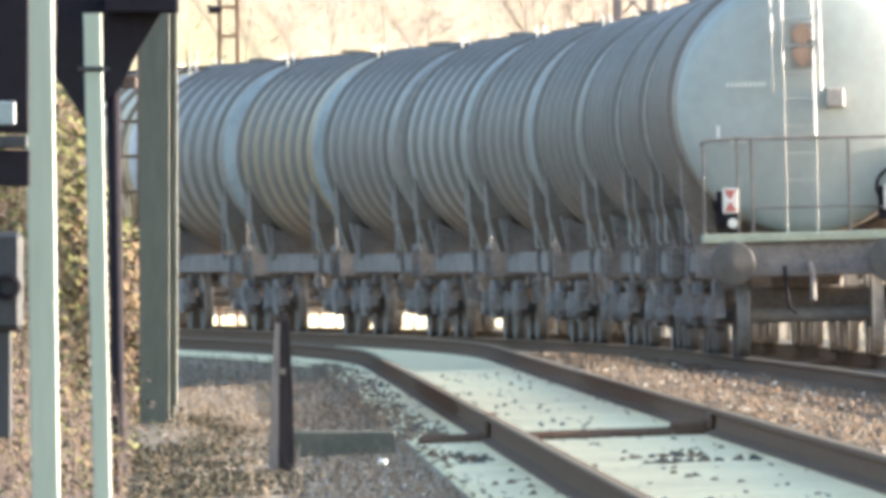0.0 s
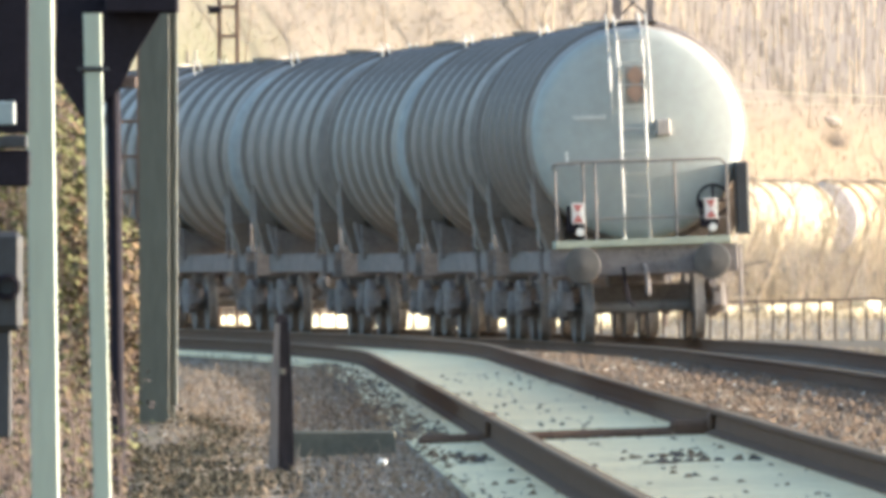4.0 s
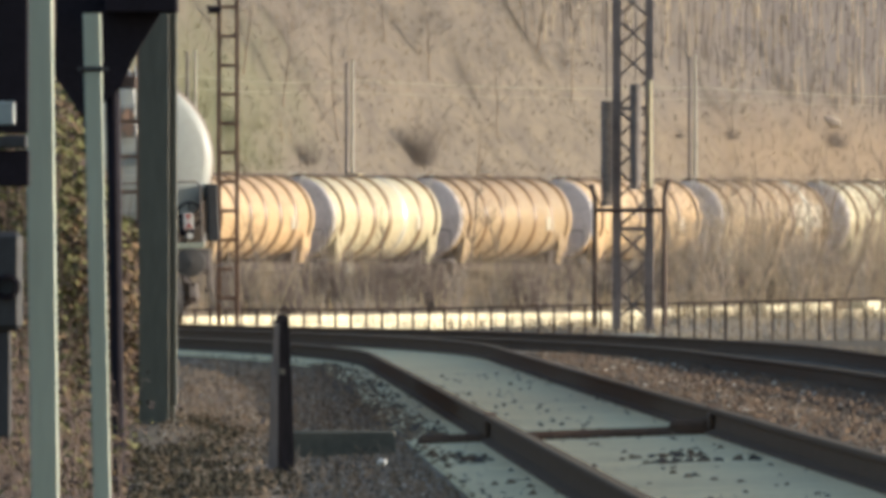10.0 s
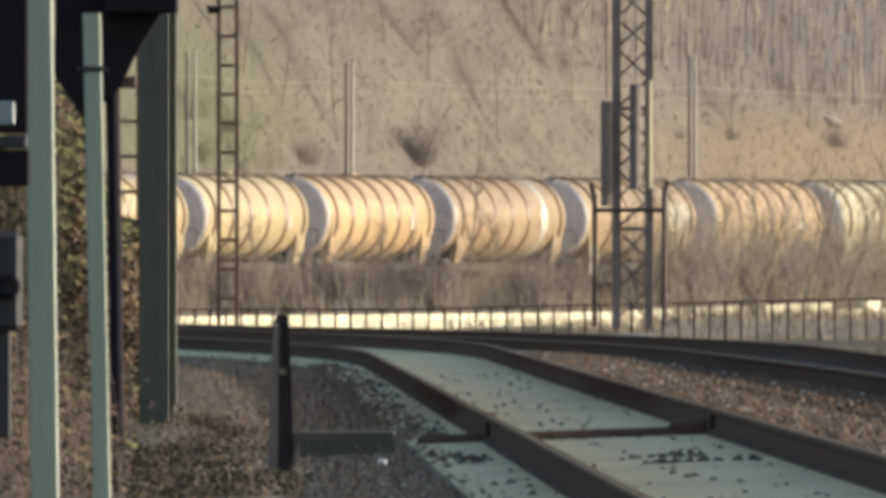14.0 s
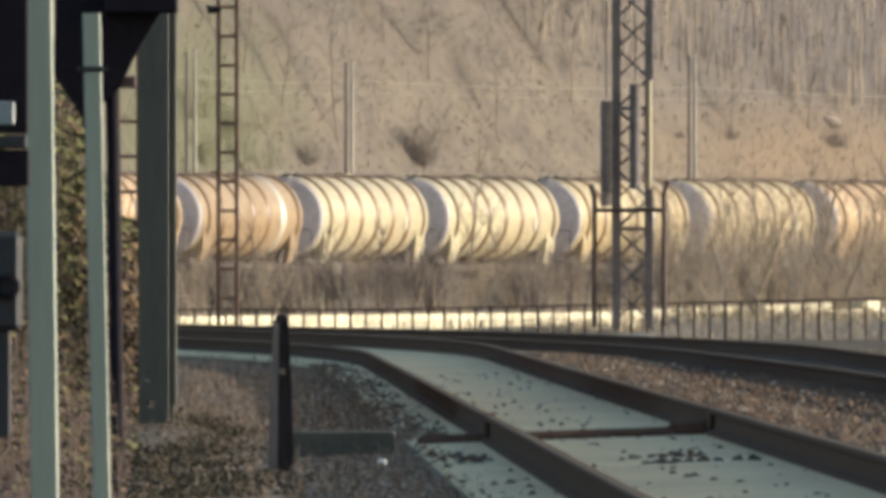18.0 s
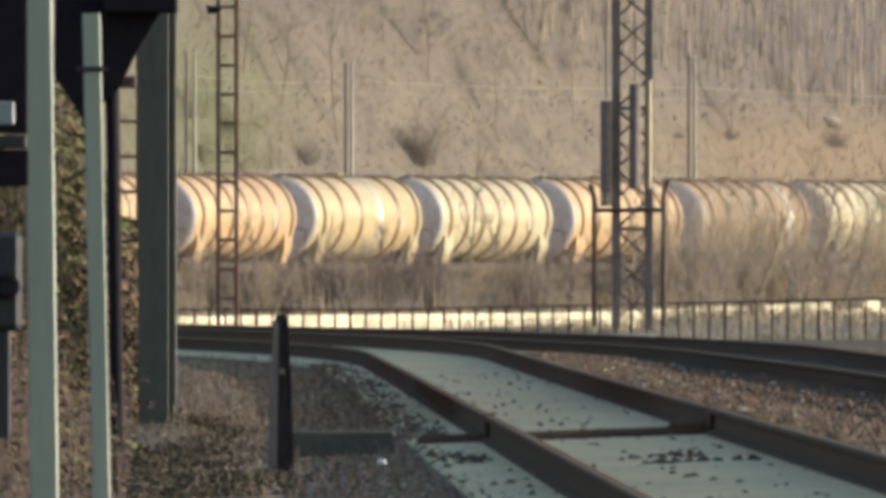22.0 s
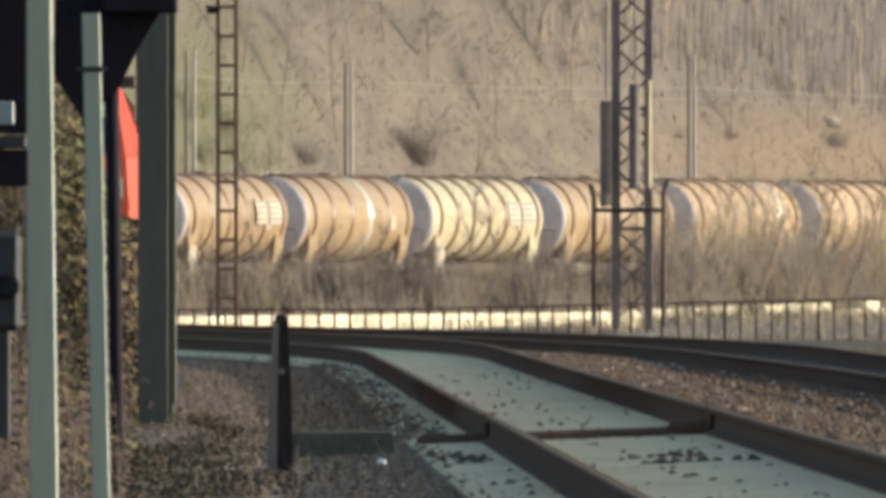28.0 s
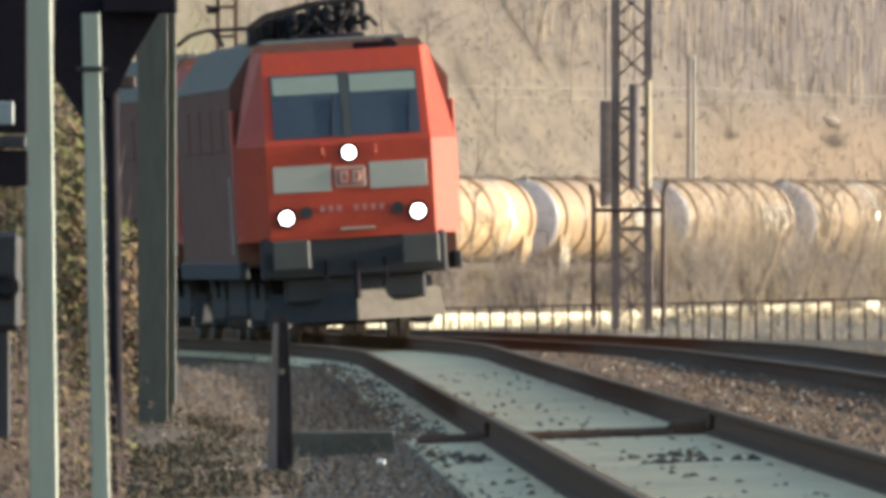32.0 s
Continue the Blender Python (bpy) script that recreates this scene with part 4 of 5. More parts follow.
for o in LOCO_B.children_recursive:
    if o.name.startswith("headlamp") and o.data.materials[0] == M_LAMP:
        o.material_slots[0].link = "OBJECT"
        o.material_slots[0].material = M_LENS
for o in list(LOCO_B.children_recursive):          # its raised gear sits at the far end
    if o.name.startswith(("insulator", "contact_horn", "aerial")):
        bpy.data.objects.remove(o)
LOCO_END_S, LOCO_V = 304.9 - 100.0 + 9.0, 14.38


# ---- masts, posts and fence ----
def lattice_mast(name, label, x, y, width, height, material, base_z, rung, cross, leg):
    m = thing(name, label, "mast", at=pose(x, y, base_z))
    for sx in (-1, 1):
        part("leg", Geo().box((sx * width / 2, 0, height / 2), (leg, leg * 1.2, height), 0.008), material, m)
    z, k = (0.15 if cross else 0.04), 0
    while z < height - rung:
        if cross:
            s = 1 if k % 2 else -1
            part("brace", Geo().tube((-s * width / 2, 0, z), (s * width / 2, 0, z + rung), 0.022, n=6), material, m)
            if k % 4 != 3:
                part("brace", Geo().tube((s * width / 2, 0.03, z), (-s * width / 2, 0.03, z + rung), 0.018, n=6), material, m)
            else:
                part("tie_bar", Geo().box((0, 0, z), (width, 0.05, 0.06), 0.006), material, m)
        else:
            part("rung", Geo().box((0, 0, z), (width, leg * 0.7, 0.06), 0.006), material, m)
        z += rung
        k += 1
    part("foot", Geo().box((0, 0, -0.22), (width * 1.4, width * 1.4, 0.3), 0.03), M_CONCRETE, m)
    return m


def px(x, y, d):
    """The place d metres away in a direction given by two screen-like angles."""
    s = 40000.0 / d
    return (x - 784) / s, d, EYE_Z + (478 - y) / s


X1 = px(1120, 0, 345)[0]
# Yellow of the low sun put into the tube's own colour.
M_DUCT = mat("sun_yellow_duct", (0.608, 0.532, 0.334), 0.5, var=0.12, scale=14)
mast = lattice_mast("tension_mast", "grey lattice catenary mast with tension weights and guard", X1, 345, 0.50, 9.5, M_MAST, 0.05, 0.46, True, 0.13)
for x, z0, z1 in ((1073, 365, 180), (1124, 335, 147)):
    a, b = px(x, z0, 345), px(x, z1, 345)
    wstack = Geo()
    zz = a[2]
    while zz < b[2] - 0.05:
        wstack.tube((a[0] - X1, -0.28, zz - 0.05), (a[0] - X1, -0.28, zz - 0.05 + 0.097), 0.085, n=14)
        zz += 0.1
    wstack.tube((a[0] - X1, -0.28, zz), (a[0] - X1, -0.28, zz + 5), 0.012)
    part("weight_stack", wstack, M_FRAME, mast, "dark stack of round tension weights")
part("cable_duct", Geo().tube((px(1150, 0, 345)[0] - X1, -0.13, 2.15), (px(1150, 0, 345)[0] - X1, -0.13, 3.80), 0.032, n=14), M_DUCT, mast, "sunlit yellowish cable tube")
gd = Geo()
for x, top in ((1052, 332), (1175, 326)):
    a, b = px(x, 578, 345), px(x, top, 345)
    bend = -0.06 if x < 1100 else 0.06
    gd.path([(a[0] - X1, -0.3, a[2] - 0.05), (a[0] - X1, -0.3, b[2] - 0.2), (a[0] - X1 + bend, -0.3, b[2])], 0.04, n=8)
zb = px(0, 378, 345)[2]
gd.tube((px(1052, 0, 345)[0] - X1, -0.3, zb), (px(1178, 0, 345)[0] - X1, -0.3, zb), 0.035)
part("guard_rail", gd, M_FENCE, mast, "brown bent guard rail round the weights")

p = px(403, 585, 400)
lm = lattice_mast("ladder_mast", "rusty flat lattice mast with ladder-like rungs", p[0], 400, 0.32, 9.0, M_RUST, -0.1, 0.515, False, 0.075)

part("bracket_arm", Geo().tube((-0.38, -0.05, 5.72), (-0.12, -0.05, 5.66), 0.03).tube((-0.36, -0.05, 5.66), (-0.14, -0.05, 5.66), 0.07, n=10), M_BLACK, lm)

p = px(226, 585, 372)
lattice_mast("ladder_mast", "rusty flat lattice mast with ladder-like rungs", p[0], 372, 0.36, 9.0, M_RUST, -0.12, 0.58, False, 0.075)

# fence along the outer edge
X0, X9, FY = -5.2, 9.6, 420.0
n = 52
fence = thing("fence", "low brown iron railing fence with thin pickets", "fence", at=pose(0, FY, 0))
for i in range(n):
    x = X0 + (X9 - X0) * i / (n - 1)
    zt = 0.22 + 0.22 * max(0, (x + 1) / 10.0)
    thick = 0.036 if i % 6 else 0.050
    part("picket", Geo().box((x, 0, (zt - 0.42) / 2), (thick, thick, zt + 0.42), 0.004), M_FENCE, fence)
g = Geo()
g.path([(X0 + (X9 - X0) * i / 30, 0, 0.22 + 0.22 * max(0, (X0 + (X9 - X0) * i / 30 + 1) / 10.0)) for i in range(31)], 0.018)
part("top_rail", g, M_FENCE, fence)

# pale wall at the foot of the far bank
wall = thing("retaining_wall", "low pale limestone wall in full sun", "wall")
ang = math.atan(2.2)
X = -14.5
while X < 14.5:
    for r in range(3):
        if X > 6.0 and random.random() < (0.05, 0.10, 0.22)[r]:       # fallen stones towards the far end
            continue
        h = 0.25
        ln = 1.25 + 0.25 * random.random()
        c = X + (0.25 if r % 2 else 0)
        part("stone", Geo().box((0, 0, 0), (ln, 0.5, h - 0.012), 0.02), M_WALL, wall, at=pose(c, wall_y(c) + 0.08 * random.random(), -1.22 + (c + 6.7) * 0.006 + max(0.0, c - 5.0) * 0.03 + r * h + h / 2, 0, 0, math.degrees(ang)))
    X += 0.56

# ---- left foreground ----
def leaning(name, top, foot, d, material, label, category, n=4):
    """A post from (left, right, y) at the foot to the same at its top, and square in plan (n = 4) or round."""
    (l1, r1, y1), (l0, r0, y0) = top, foot
    g = Geo()
    secs = []
    for l, r, y in ((l0, r0, y0), (l1, r1, y1)):
        a, b = px(l, y, d), px(r, y, d)
        h, cx = (b[0] - a[0]) / 2, (a[0] + b[0]) / 2
        e = h * 0.88
        secs.append([(cx - e, d - h, a[2]), (cx + e, d - h, a[2]), (cx + h, d - e, a[2]), (cx + h, d + e, a[2]), (cx + e, d + h, a[2]), (cx - e, d + h, a[2]), (cx - h, d + e, a[2]), (cx - h, d - e, a[2])])
    loft(g, secs)
    return solo(name, g, material, label, category)


leaning("steel_post", (36, 88, -400), (58.5, 106.5, 1080), 98, M_POST, "pale grey-green square steel post, leaning slightly", "post")
post = leaning("signal_post", (146, 178, 24), (168.5, 199, 1050), 104, M_POST, "pale grey-green square post with dark clamp", "post")
a = px(164, 122, 104)
part("clamp", Geo().box((a[0], 104, a[2]), (0.10, 0.11, 0.022), 0.003), M_DARKGREY, post)
for sx in (-1, 1):
    part("bolt", Geo().tube((a[0] + sx * 0.062, 103.93, a[2]), (a[0] + sx * 0.062, 103.99, a[2]), 0.012), M_DARKGREY, post)

sig = thing("light_signal", "black light signal screen on a dark tube mast", "signal", at=pose(*px(199, 850, 128)))
part("mast_tube", Geo().tube(((211 - 199) / 312.5, 0, -0.1), ((197 - 199) / 312.5, 0, 2.6), 0.033, 0.042, n=16), M_DARKPIPE, sig)
s = 40000.0 / 128
poly = [((x - 199) / s, (850 - y) / s) for x, y in ((97, 135), (150, 215), (214, 152), (243, 92), (285, 22), (285, -300), (97, -300))]
part("screen", Geo().prism(poly, "y", -0.06, 0.10), M_BLACK, sig, "matt black screen with cut corners")
part("roof_plate", Geo().box(((250 - 199) / s, 0, (850 - 8) / s), (130 / s, 0.5, 30 / s), 0.01), M_BLACK, sig)
part("bracket", Geo().box(((227 - 199) / s, 0, (850 - 146) / s), (30 / s, 0.1, 22 / s), 0.01), M_FENCE, sig, "rusty bracket under the screen")

hm = thing("steel_beam_mast", "dark green rolled steel beam mast in the grass", "mast", at=pose(*px(277, 745, 172)))
W = 0.26
part("flange", Geo().box((-0.02, -0.12, 4.68), (W - 0.03, 0.02, 9.4), 0.004), M_STEEL_GREEN, hm)
part("flange", Geo().box((0.02, 0.12, 4.68), (W - 0.03, 0.02, 9.4), 0.004), M_STEEL_GREEN, hm)
part("web", Geo().box((0.0, 0, 4.68), (0.014, 0.22, 9.4), 0.002), M_STEEL_GREEN, hm)
part("side_channel", Geo().box((0.13, 0.05, 4.78), (0.05, 0.14, 9.3), 0.006), M_STEEL_GREEN, hm)

p = px(498, 815, 140)
stub = thing("marker_post", "short tarred tapering timber post with pale cap", "post", at=pose(p[0], 140, p[2]))
g = Geo()
loft_pts = []
for z, hw in ((-0.15, 0.082), (0.45, 0.066), (0.86, 0.044), (0.90, 0.030)):
    loft_pts.append([(-hw, -hw, z), (hw, -hw, z), (hw, hw, z), (-hw, hw, z)])
loft(g, loft_pts)
part("shaft", g, M_OLDWOOD, stub)
g = Geo()
loft(g, [[(-hw * 1.04, -hw * 1.1, z), (-hw * 0.30, -hw * 1.1, z), (-hw * 0.30, -hw * 0.9, z), (-hw * 1.04, -hw * 0.9, z)] for z, hw in ((-0.15, 0.082), (0.45, 0.066), (0.85, 0.044))])
part("batten", g, mat("weathered_batten", (0.20, 0.17, 0.155), 0.9, var=0.2, scale=6, bump=0.006, stretch=(1, 1, 0.15)), stub, "paler weathered batten")
part("pale_band", Geo().box((0.0, -0.07, 0.55), (0.04, 0.01, 0.035), 0.002), M_PLOUGH, stub)

# far catenary masts
FAR_MASTS = []
M_MASTGREY = mat("darker_grey_mast", (0.19, 0.171, 0.163), 0.85, var=0.15, scale=2)
M_FARWIRE = mat("weathered_wire", (0.258, 0.251, 0.19), 0.7, var=0.1, scale=2)
# Pairs: a pale pole with a darker grey one beside it.
for k, (x, top) in enumerate(((345, 90), (331, 92), (623, 108), (613, 112), (1230, 98), (1220, 100))):
    d = 830.0
    for _ in range(12):
        d = far_edge(px(x, 0, d)[0]) - 9.0
    FAR_MASTS.append((px(x, 0, d)[0], d))
    a, b = px(x, 330, d), px(x, top, d)
    m = thing("concrete_mast", "pale concrete catenary mast beside the far line", "mast", "far masts", at=pose(a[0], d, ground_z(a[0], d) - 0.2))
    part("pole", Geo().tube((0, 0, 0), (0, 0, b[2] - ground_z(a[0], d) + 0.2), 0.09, 0.055, n=12), M_MASTGREY if k % 2 else M_CONCRETE, m)


# wires of the far line
for z, sag, r in ((7.30, 0.06, 0.006), (7.75, 0.16, 0.011)):
    ends = [(-30, 760), FAR_MASTS[0], FAR_MASTS[2], FAR_MASTS[4], (28, 905)]
    g = Geo()
    for (xa, ya), (xb, yb2) in zip(ends, ends[1:]):
        pts = [(xa + (xb - xa) * k / 8, ya + (yb2 - ya) * k / 8, z - sag * 4 * (k / 8) * (1 - k / 8)) for k in range(9)]
        g.path(pts, r, n=4)
    solo("overhead_wire", g, M_FARWIRE, "thin overhead wire strung between the far masts", "wire", "overhead wires")

# signal head at the edge
sh = thing("trackside_signal", "black signal housing with one pale lens", "signal", at=pose(*px(0, 330, 96)))
s = 40000.0 / 96
def at_px(x, y):
    return x / s, (330 - y) / s
def pxb(name, x0, x1, y0, y1, dy, depth, material, parent, label=""):
    a, b = at_px(x0, y1), at_px(x1, y0)
    return part(name, Geo().box(((a[0] + b[0]) / 2, dy, (a[1] + b[1]) / 2), (b[0] - a[0], depth, b[1] - a[1]), 0.006), material, parent, label)
pxb("housing", -160, 50, -260, 236, 0.0, 0.22, M_BLACK, sh)
pxb("ledge", -160, 48, 240, 262, -0.02, 0.26, M_DARKGREY, sh)
pxb("lower_case", -160, 52, 266, 330, 0.0, 0.24, M_BLACK, sh)
pxb("lens", -40, 27, 180, 222, -0.115, 0.02, M_LENS, sh, "pale rectangular lens")
pxb("mounting_post", -120, -90, 330, 1000, 0.0, 0.08, M_DARKGREY, sh)

rb = thing("hand_lever_box", "dark lever box with a round ring in weeds", "box", at=pose(*px(12, 640, 118)))
part("case", Geo().box((-0.03, 0.1, 0.42), (0.22, 0.2, 0.52), 0.03), M_DARKGREY, rb)
part("stand", Geo().box((-0.03, 0.1, -0.1), (0.1, 0.1, 0.6), 0.01), M_DARKGREY, rb)
part("ring", Geo().lathe([(0.045, -0.02), (0.07, -0.015), (0.07, 0.015), (0.045, 0.02), (0.04, 0)], 20, m=Matrix.Translation((0.0, -0.03, 0.39))), M_BLACK, rb)

# plinth in the gravel by the marker post
a, b = px(515, 800, 150), px(700, 763, 150)
solo("concrete_plinth", Geo().box(((a[0] + b[0]) / 2, 150.2, (b[2] - 0.55) / 2), (b[0] - a[0], 0.4, b[2] + 0.55), 0.012), mat("dark_concrete", (0.105, 0.10, 0.078), 0.9, var=0.2, scale=4, bump=0.006), "low weathered concrete plinth in the gravel", "plinth")
# joint in the nearer track
for side in (-0.7535, 0.7535):
    q, h = on_track(52.6, LEFT, side, 0.004)
    solo("joint_lip", Geo().prism([(-0.5, -0.03), (-0.16, 0.014), (0.10, 0.016), (0.16, -0.03)], "x", -0.038, 0.038), M_RAIL, "battered raised rail end at the joint", "rail joint", "rail joint", at=Matrix.Translation(q) @ Matrix.Rotation(-h, 4, "Z"))
    for off in (-0.035, 0.035):
        q, h = on_track(52.0, LEFT, side + off, -0.085)
        solo("fishplate", Geo().box((0, 0, 0), (0.035, 0.95, 0.11), 0.01), M_RAIL, "rusty fishplate bolted at the rail joint", "fishplate", "rail joint", at=Matrix.Translation(q) @ Matrix.Rotation(-h, 4, "Z"))


# ---- plants ----
rng = np.random.default_rng(11)


def stem(geo, p, d, length, r, seg=3, bend=0.25, mi=0):
    """One tapering three-sided shoot; returns its points."""
    pts = [np.array(p, float)]
    d = np.array(d, float)
    for k in range(seg):
        d = d + rng.normal(0, bend, 3)
        d /= np.linalg.norm(d)
        pts.append(pts[-1] + d * length / seg)
    o = len(geo.v)
    for k, q in enumerate(pts):
        rr = r * (1 - 0.85 * k / seg)
        for a in (0.3, 2.4, 4.5):
            geo.v.append((q[0] + rr * math.cos(a), q[1] + rr * math.sin(a), q[2]))
    for k in range(seg):
        for i in range(3):
            j = (i + 1) % 3
            geo.f.append((o + k * 3 + i, o + k * 3 + j, o + k * 3 + 3 + j, o + k * 3 + 3 + i))
            geo.mi.append(mi)
            geo.sm.append(False)
    return pts


def shrub(geo, x, y, z, h, stems, spread, r=0.022, twigs=4, mi=0):
    for _ in range(stems):
        a, lean = rng.uniform(0, 2 * math.pi), abs(rng.normal(0, spread))
        hh = h * rng.uniform(0.55, 1.1)
        pts = stem(geo, (x + rng.normal(0, 0.15), y + rng.normal(0, 0.15), z), (math.cos(a) * lean, math.sin(a) * lean, 1), hh, r * rng.uniform(0.6, 1.3), 4, 0.16, mi)
        for _ in range(twigs):
            q = pts[rng.integers(1, len(pts))]
            stem(geo, q, rng.normal(0, 0.7, 3) + np.array((0, 0, 0.9)), hh * rng.uniform(0.2, 0.45), r * 0.5, 3, 0.25, mi)


def blade(geo, x, y, z, h, w, mi=0, lean=0.3):
    a = rng.uniform(0, math.pi)
    lx, ly = rng.normal(0, lean) * h, rng.normal(0, lean) * h
    dx, dy = math.cos(a) * w / 2, math.sin(a) * w / 2
    o = len(geo.v)
    geo.v += [(x - dx, y - dy, z), (x + dx, y + dy, z), (x + lx * 0.4 + dx * 0.7, y + ly * 0.4 + dy * 0.7, z + h * 0.6), (x + lx * 0.4 - dx * 0.7, y + ly * 0.4 - dy * 0.7, z + h * 0.6), (x + lx, y + ly, z + h)]
    geo.f += [(o, o + 1, o + 2, o + 3), (o + 3, o + 2, o + 4)]
    geo.mi += [mi, mi]
    geo.sm += [False, False]


def leaf(geo, p, s, mi=0):
    n = rng.normal(0, 1, 3)
    n /= np.linalg.norm(n)
    u = np.cross(n, (0.3, 0.5, 0.8))
    u /= np.linalg.norm(u)
    v = np.cross(n, u)
    o = len(geo.v)
    for a, b in ((-1, 0), (0, -0.55), (1, 0), (0, 0.55)):
        q = p + u * a * s + v * b * s + n * (0.15 * s if b else 0)
        geo.v.append(tuple(q))
    geo.f += [(o, o + 1, o + 2), (o, o + 2, o + 3)]
    geo.mi += [mi, mi]
    geo.sm += [False, False]


M_STRAW_PALE = mat("bleached_straw", (0.426, 0.357, 0.258), 0.85, var=0.2, scale=1.5, spec=0.2)
M_STEM_DARK = mat("dark_hedge_stem", (0.09, 0.068, 0.055), 0.9, var=0.2, scale=2, spec=0.2)
M_LEAF_MAUVE = mat("mauve_brown_leaves", (0.135, 0.0984, 0.0861), 0.8, var=0.25, scale=1.5, spec=0.2)
M_TWIG_GREY = mat("grey_twigs", (0.251, 0.228, 0.205), 0.85, var=0.2, scale=2, spec=0.2)
M_TWIG_DARK = mat("dark_bare_twigs", (0.126, 0.108, 0.0945), 0.9, var=0.2, scale=2, spec=0.2)
M_TWIG_OLIVE = mat("olive_twigs", (0.19, 0.186, 0.114), 0.85, var=0.2, scale=2, spec=0.2)
M_TWIG_LILAC = mat("greyish_twigs", (0.281, 0.247, 0.22), 0.85, var=0.2, scale=2, spec=0.2)
M_SLOPE = mat("slope_grass_brown", (0.155, 0.130, 0.096), 0.9, var=0.2, scale=1.5, spec=0.15)
M_SLOPE_PALE = mat("slope_grass_pale", (0.198, 0.167, 0.122), 0.9, var=0.2, scale=1.5, spec=0.15)
M_TWIG_MAUVE = mat("mauve_grey_scrub", (0.163, 0.141, 0.129), 0.9, var=0.2, scale=2, spec=0.15)
M_BUSH = mat("lilac_grey_bush_twigs", (0.125, 0.105, 0.097), 0.9, var=0.2, scale=2, spec=0.15)
M_TWIG_RUST = mat("rusty_bracken", (0.274, 0.19, 0.118), 0.85, var=0.2, scale=2, spec=0.2)
# thicket in front of the far line
g = Geo()
for _ in range(330):
    x = rng.uniform(-15, 19)
    y = wall_y(x) + rng.uniform(3, 22)
    h = rng.uniform(1.2, 2.2) if x < 4 and rng.random() < 0.66 else rng.uniform(1.3, 2.6) * (1.0 if x < 6 else rng.uniform(0.9, 1.9))
    if x < 4 and y - wall_y(x) > 14:
        h *= 0.8
    n = noise.noise((x * 0.35, y * 0.12, 9))
    h *= 0.95 + 0.7 * n
    tone = int(np.clip(2.0 + 2.2 * n + rng.normal(0, 0.8), 0, 3))
    shrub(g, x, y, ground_z(x, y) - 0.05, max(0.6, h), 9, 0.36, 0.02, 5, tone)
for _ in range(150):
    x = rng.uniform(-14, 6)
    y = wall_y(x) + rng.uniform(13, 21)
    shrub(g, x, y, ground_z(x, y) - 0.05, rng.uniform(1.2, 2.4), 10, 0.45, 0.014, 7, 0 if noise.noise((x * 0.7, 1.3, 2)) > 0 else 2)
for _ in range(150):
    x = 20 - 13.5 * rng.random() ** 1.15
    y = wall_y(x) + rng.uniform(3, 24)
    shrub(g, x, y, ground_z(x, y) - 0.05, rng.uniform(2.2, 4.6), 6, 0.30, 0.018, 9, (0, 1, 4, 2, 3, 2)[rng.integers(0, 6)])
for _ in range(30):                         # dark rounded clumps
    cx = rng.uniform(-14, 16)
    cy = wall_y(cx) + rng.uniform(6, 14)
    cw, ch = rng.uniform(0.4, 0.8), rng.uniform(1.5, 2.5)
    for _ in range(9):
        q = np.clip(rng.normal(0, 0.45), -1, 1)
        x, y = cx + q * cw, cy + rng.normal(0, 0.4)
        shrub(g, x, y, ground_z(x, y) - 0.05, ch * (1 - 0.55 * q * q) * rng.uniform(0.6, 1.0), 13, 0.34, 0.019, 10, 5)
for _ in range(150):
    x = rng.uniform(-14.5, 8)
    y = wall_y(x) + rng.uniform(1.5, 9)
    stem(g, (x, y, ground_z(x, y) - 0.05), (rng.normal(0, 0.3), rng.normal(0, 0.2), 1), rng.uniform(1.0, 2.6), rng.uniform(0.012, 0.024), 5, 0.14, 3)
solo("thicket", g, [M_TWIG_LILAC, M_TWIG_GREY, M_TWIG_PALE, M_STRAW_PALE, M_TWIG_DARK, M_BUSH], "brown leafless thicket in front of the far line", "bushes", kind="stuff", fix=False)

g = Geo()
for _ in range(5200):
    x = rng.uniform(-16, 20)
    y = wall_y(x) + rng.uniform(0.6, 24)
    blade(g, x, y, ground_z(x, y) - 0.03, rng.uniform(0.4, 1.0), 0.045, int(rng.random() < 0.5))
solo("reeds", g, [M_STRAW, M_TWIG_LILAC], "tall dry straw grass on the far bank", "grass", kind="stuff", fix=False)


g = Geo()
for _ in range(20000):
    x = rng.uniform(1.5, 13)
    y = rng.uniform(423, 462)
    blade(g, x, y, ground_z(x, y) - 0.02, rng.uniform(0.06, 0.20), 0.014, int(rng.random() < 0.35), 0.35)
for _ in range(900):
    x = rng.uniform(2.0, 10)
    y = rng.uniform(436, 447)
    blade(g, x, y, ground_z(x, y) - 0.02, rng.uniform(0.16, 0.42), 0.020, int(rng.random() < 0.6), 0.3)
for _ in range(700):
    x = rng.uniform(-6, 3)
    y = rng.uniform(421, 427)
    blade(g, x, y, ground_z(x, y) - 0.02, rng.uniform(0.10, 0.30), 0.02, int(rng.random() < 0.4), 0.35)
for _ in range(7000):                       # on the verge outside the track
    y = rng.uniform(345, 424)
    x = on_line(y - 100)[0].x + 3.1 + 5.0 * rng.random()
    blade(g, x, y, ground_z(x, y) - 0.02, rng.uniform(0.05, 0.17), 0.016, int(rng.random() < 0.6), 0.4)
solo("fence_grass", g, [M_STRAW_PALE, M_STRAW], "dry grass growing along the fence", "grass", kind="stuff", fix=False)
g = Geo()
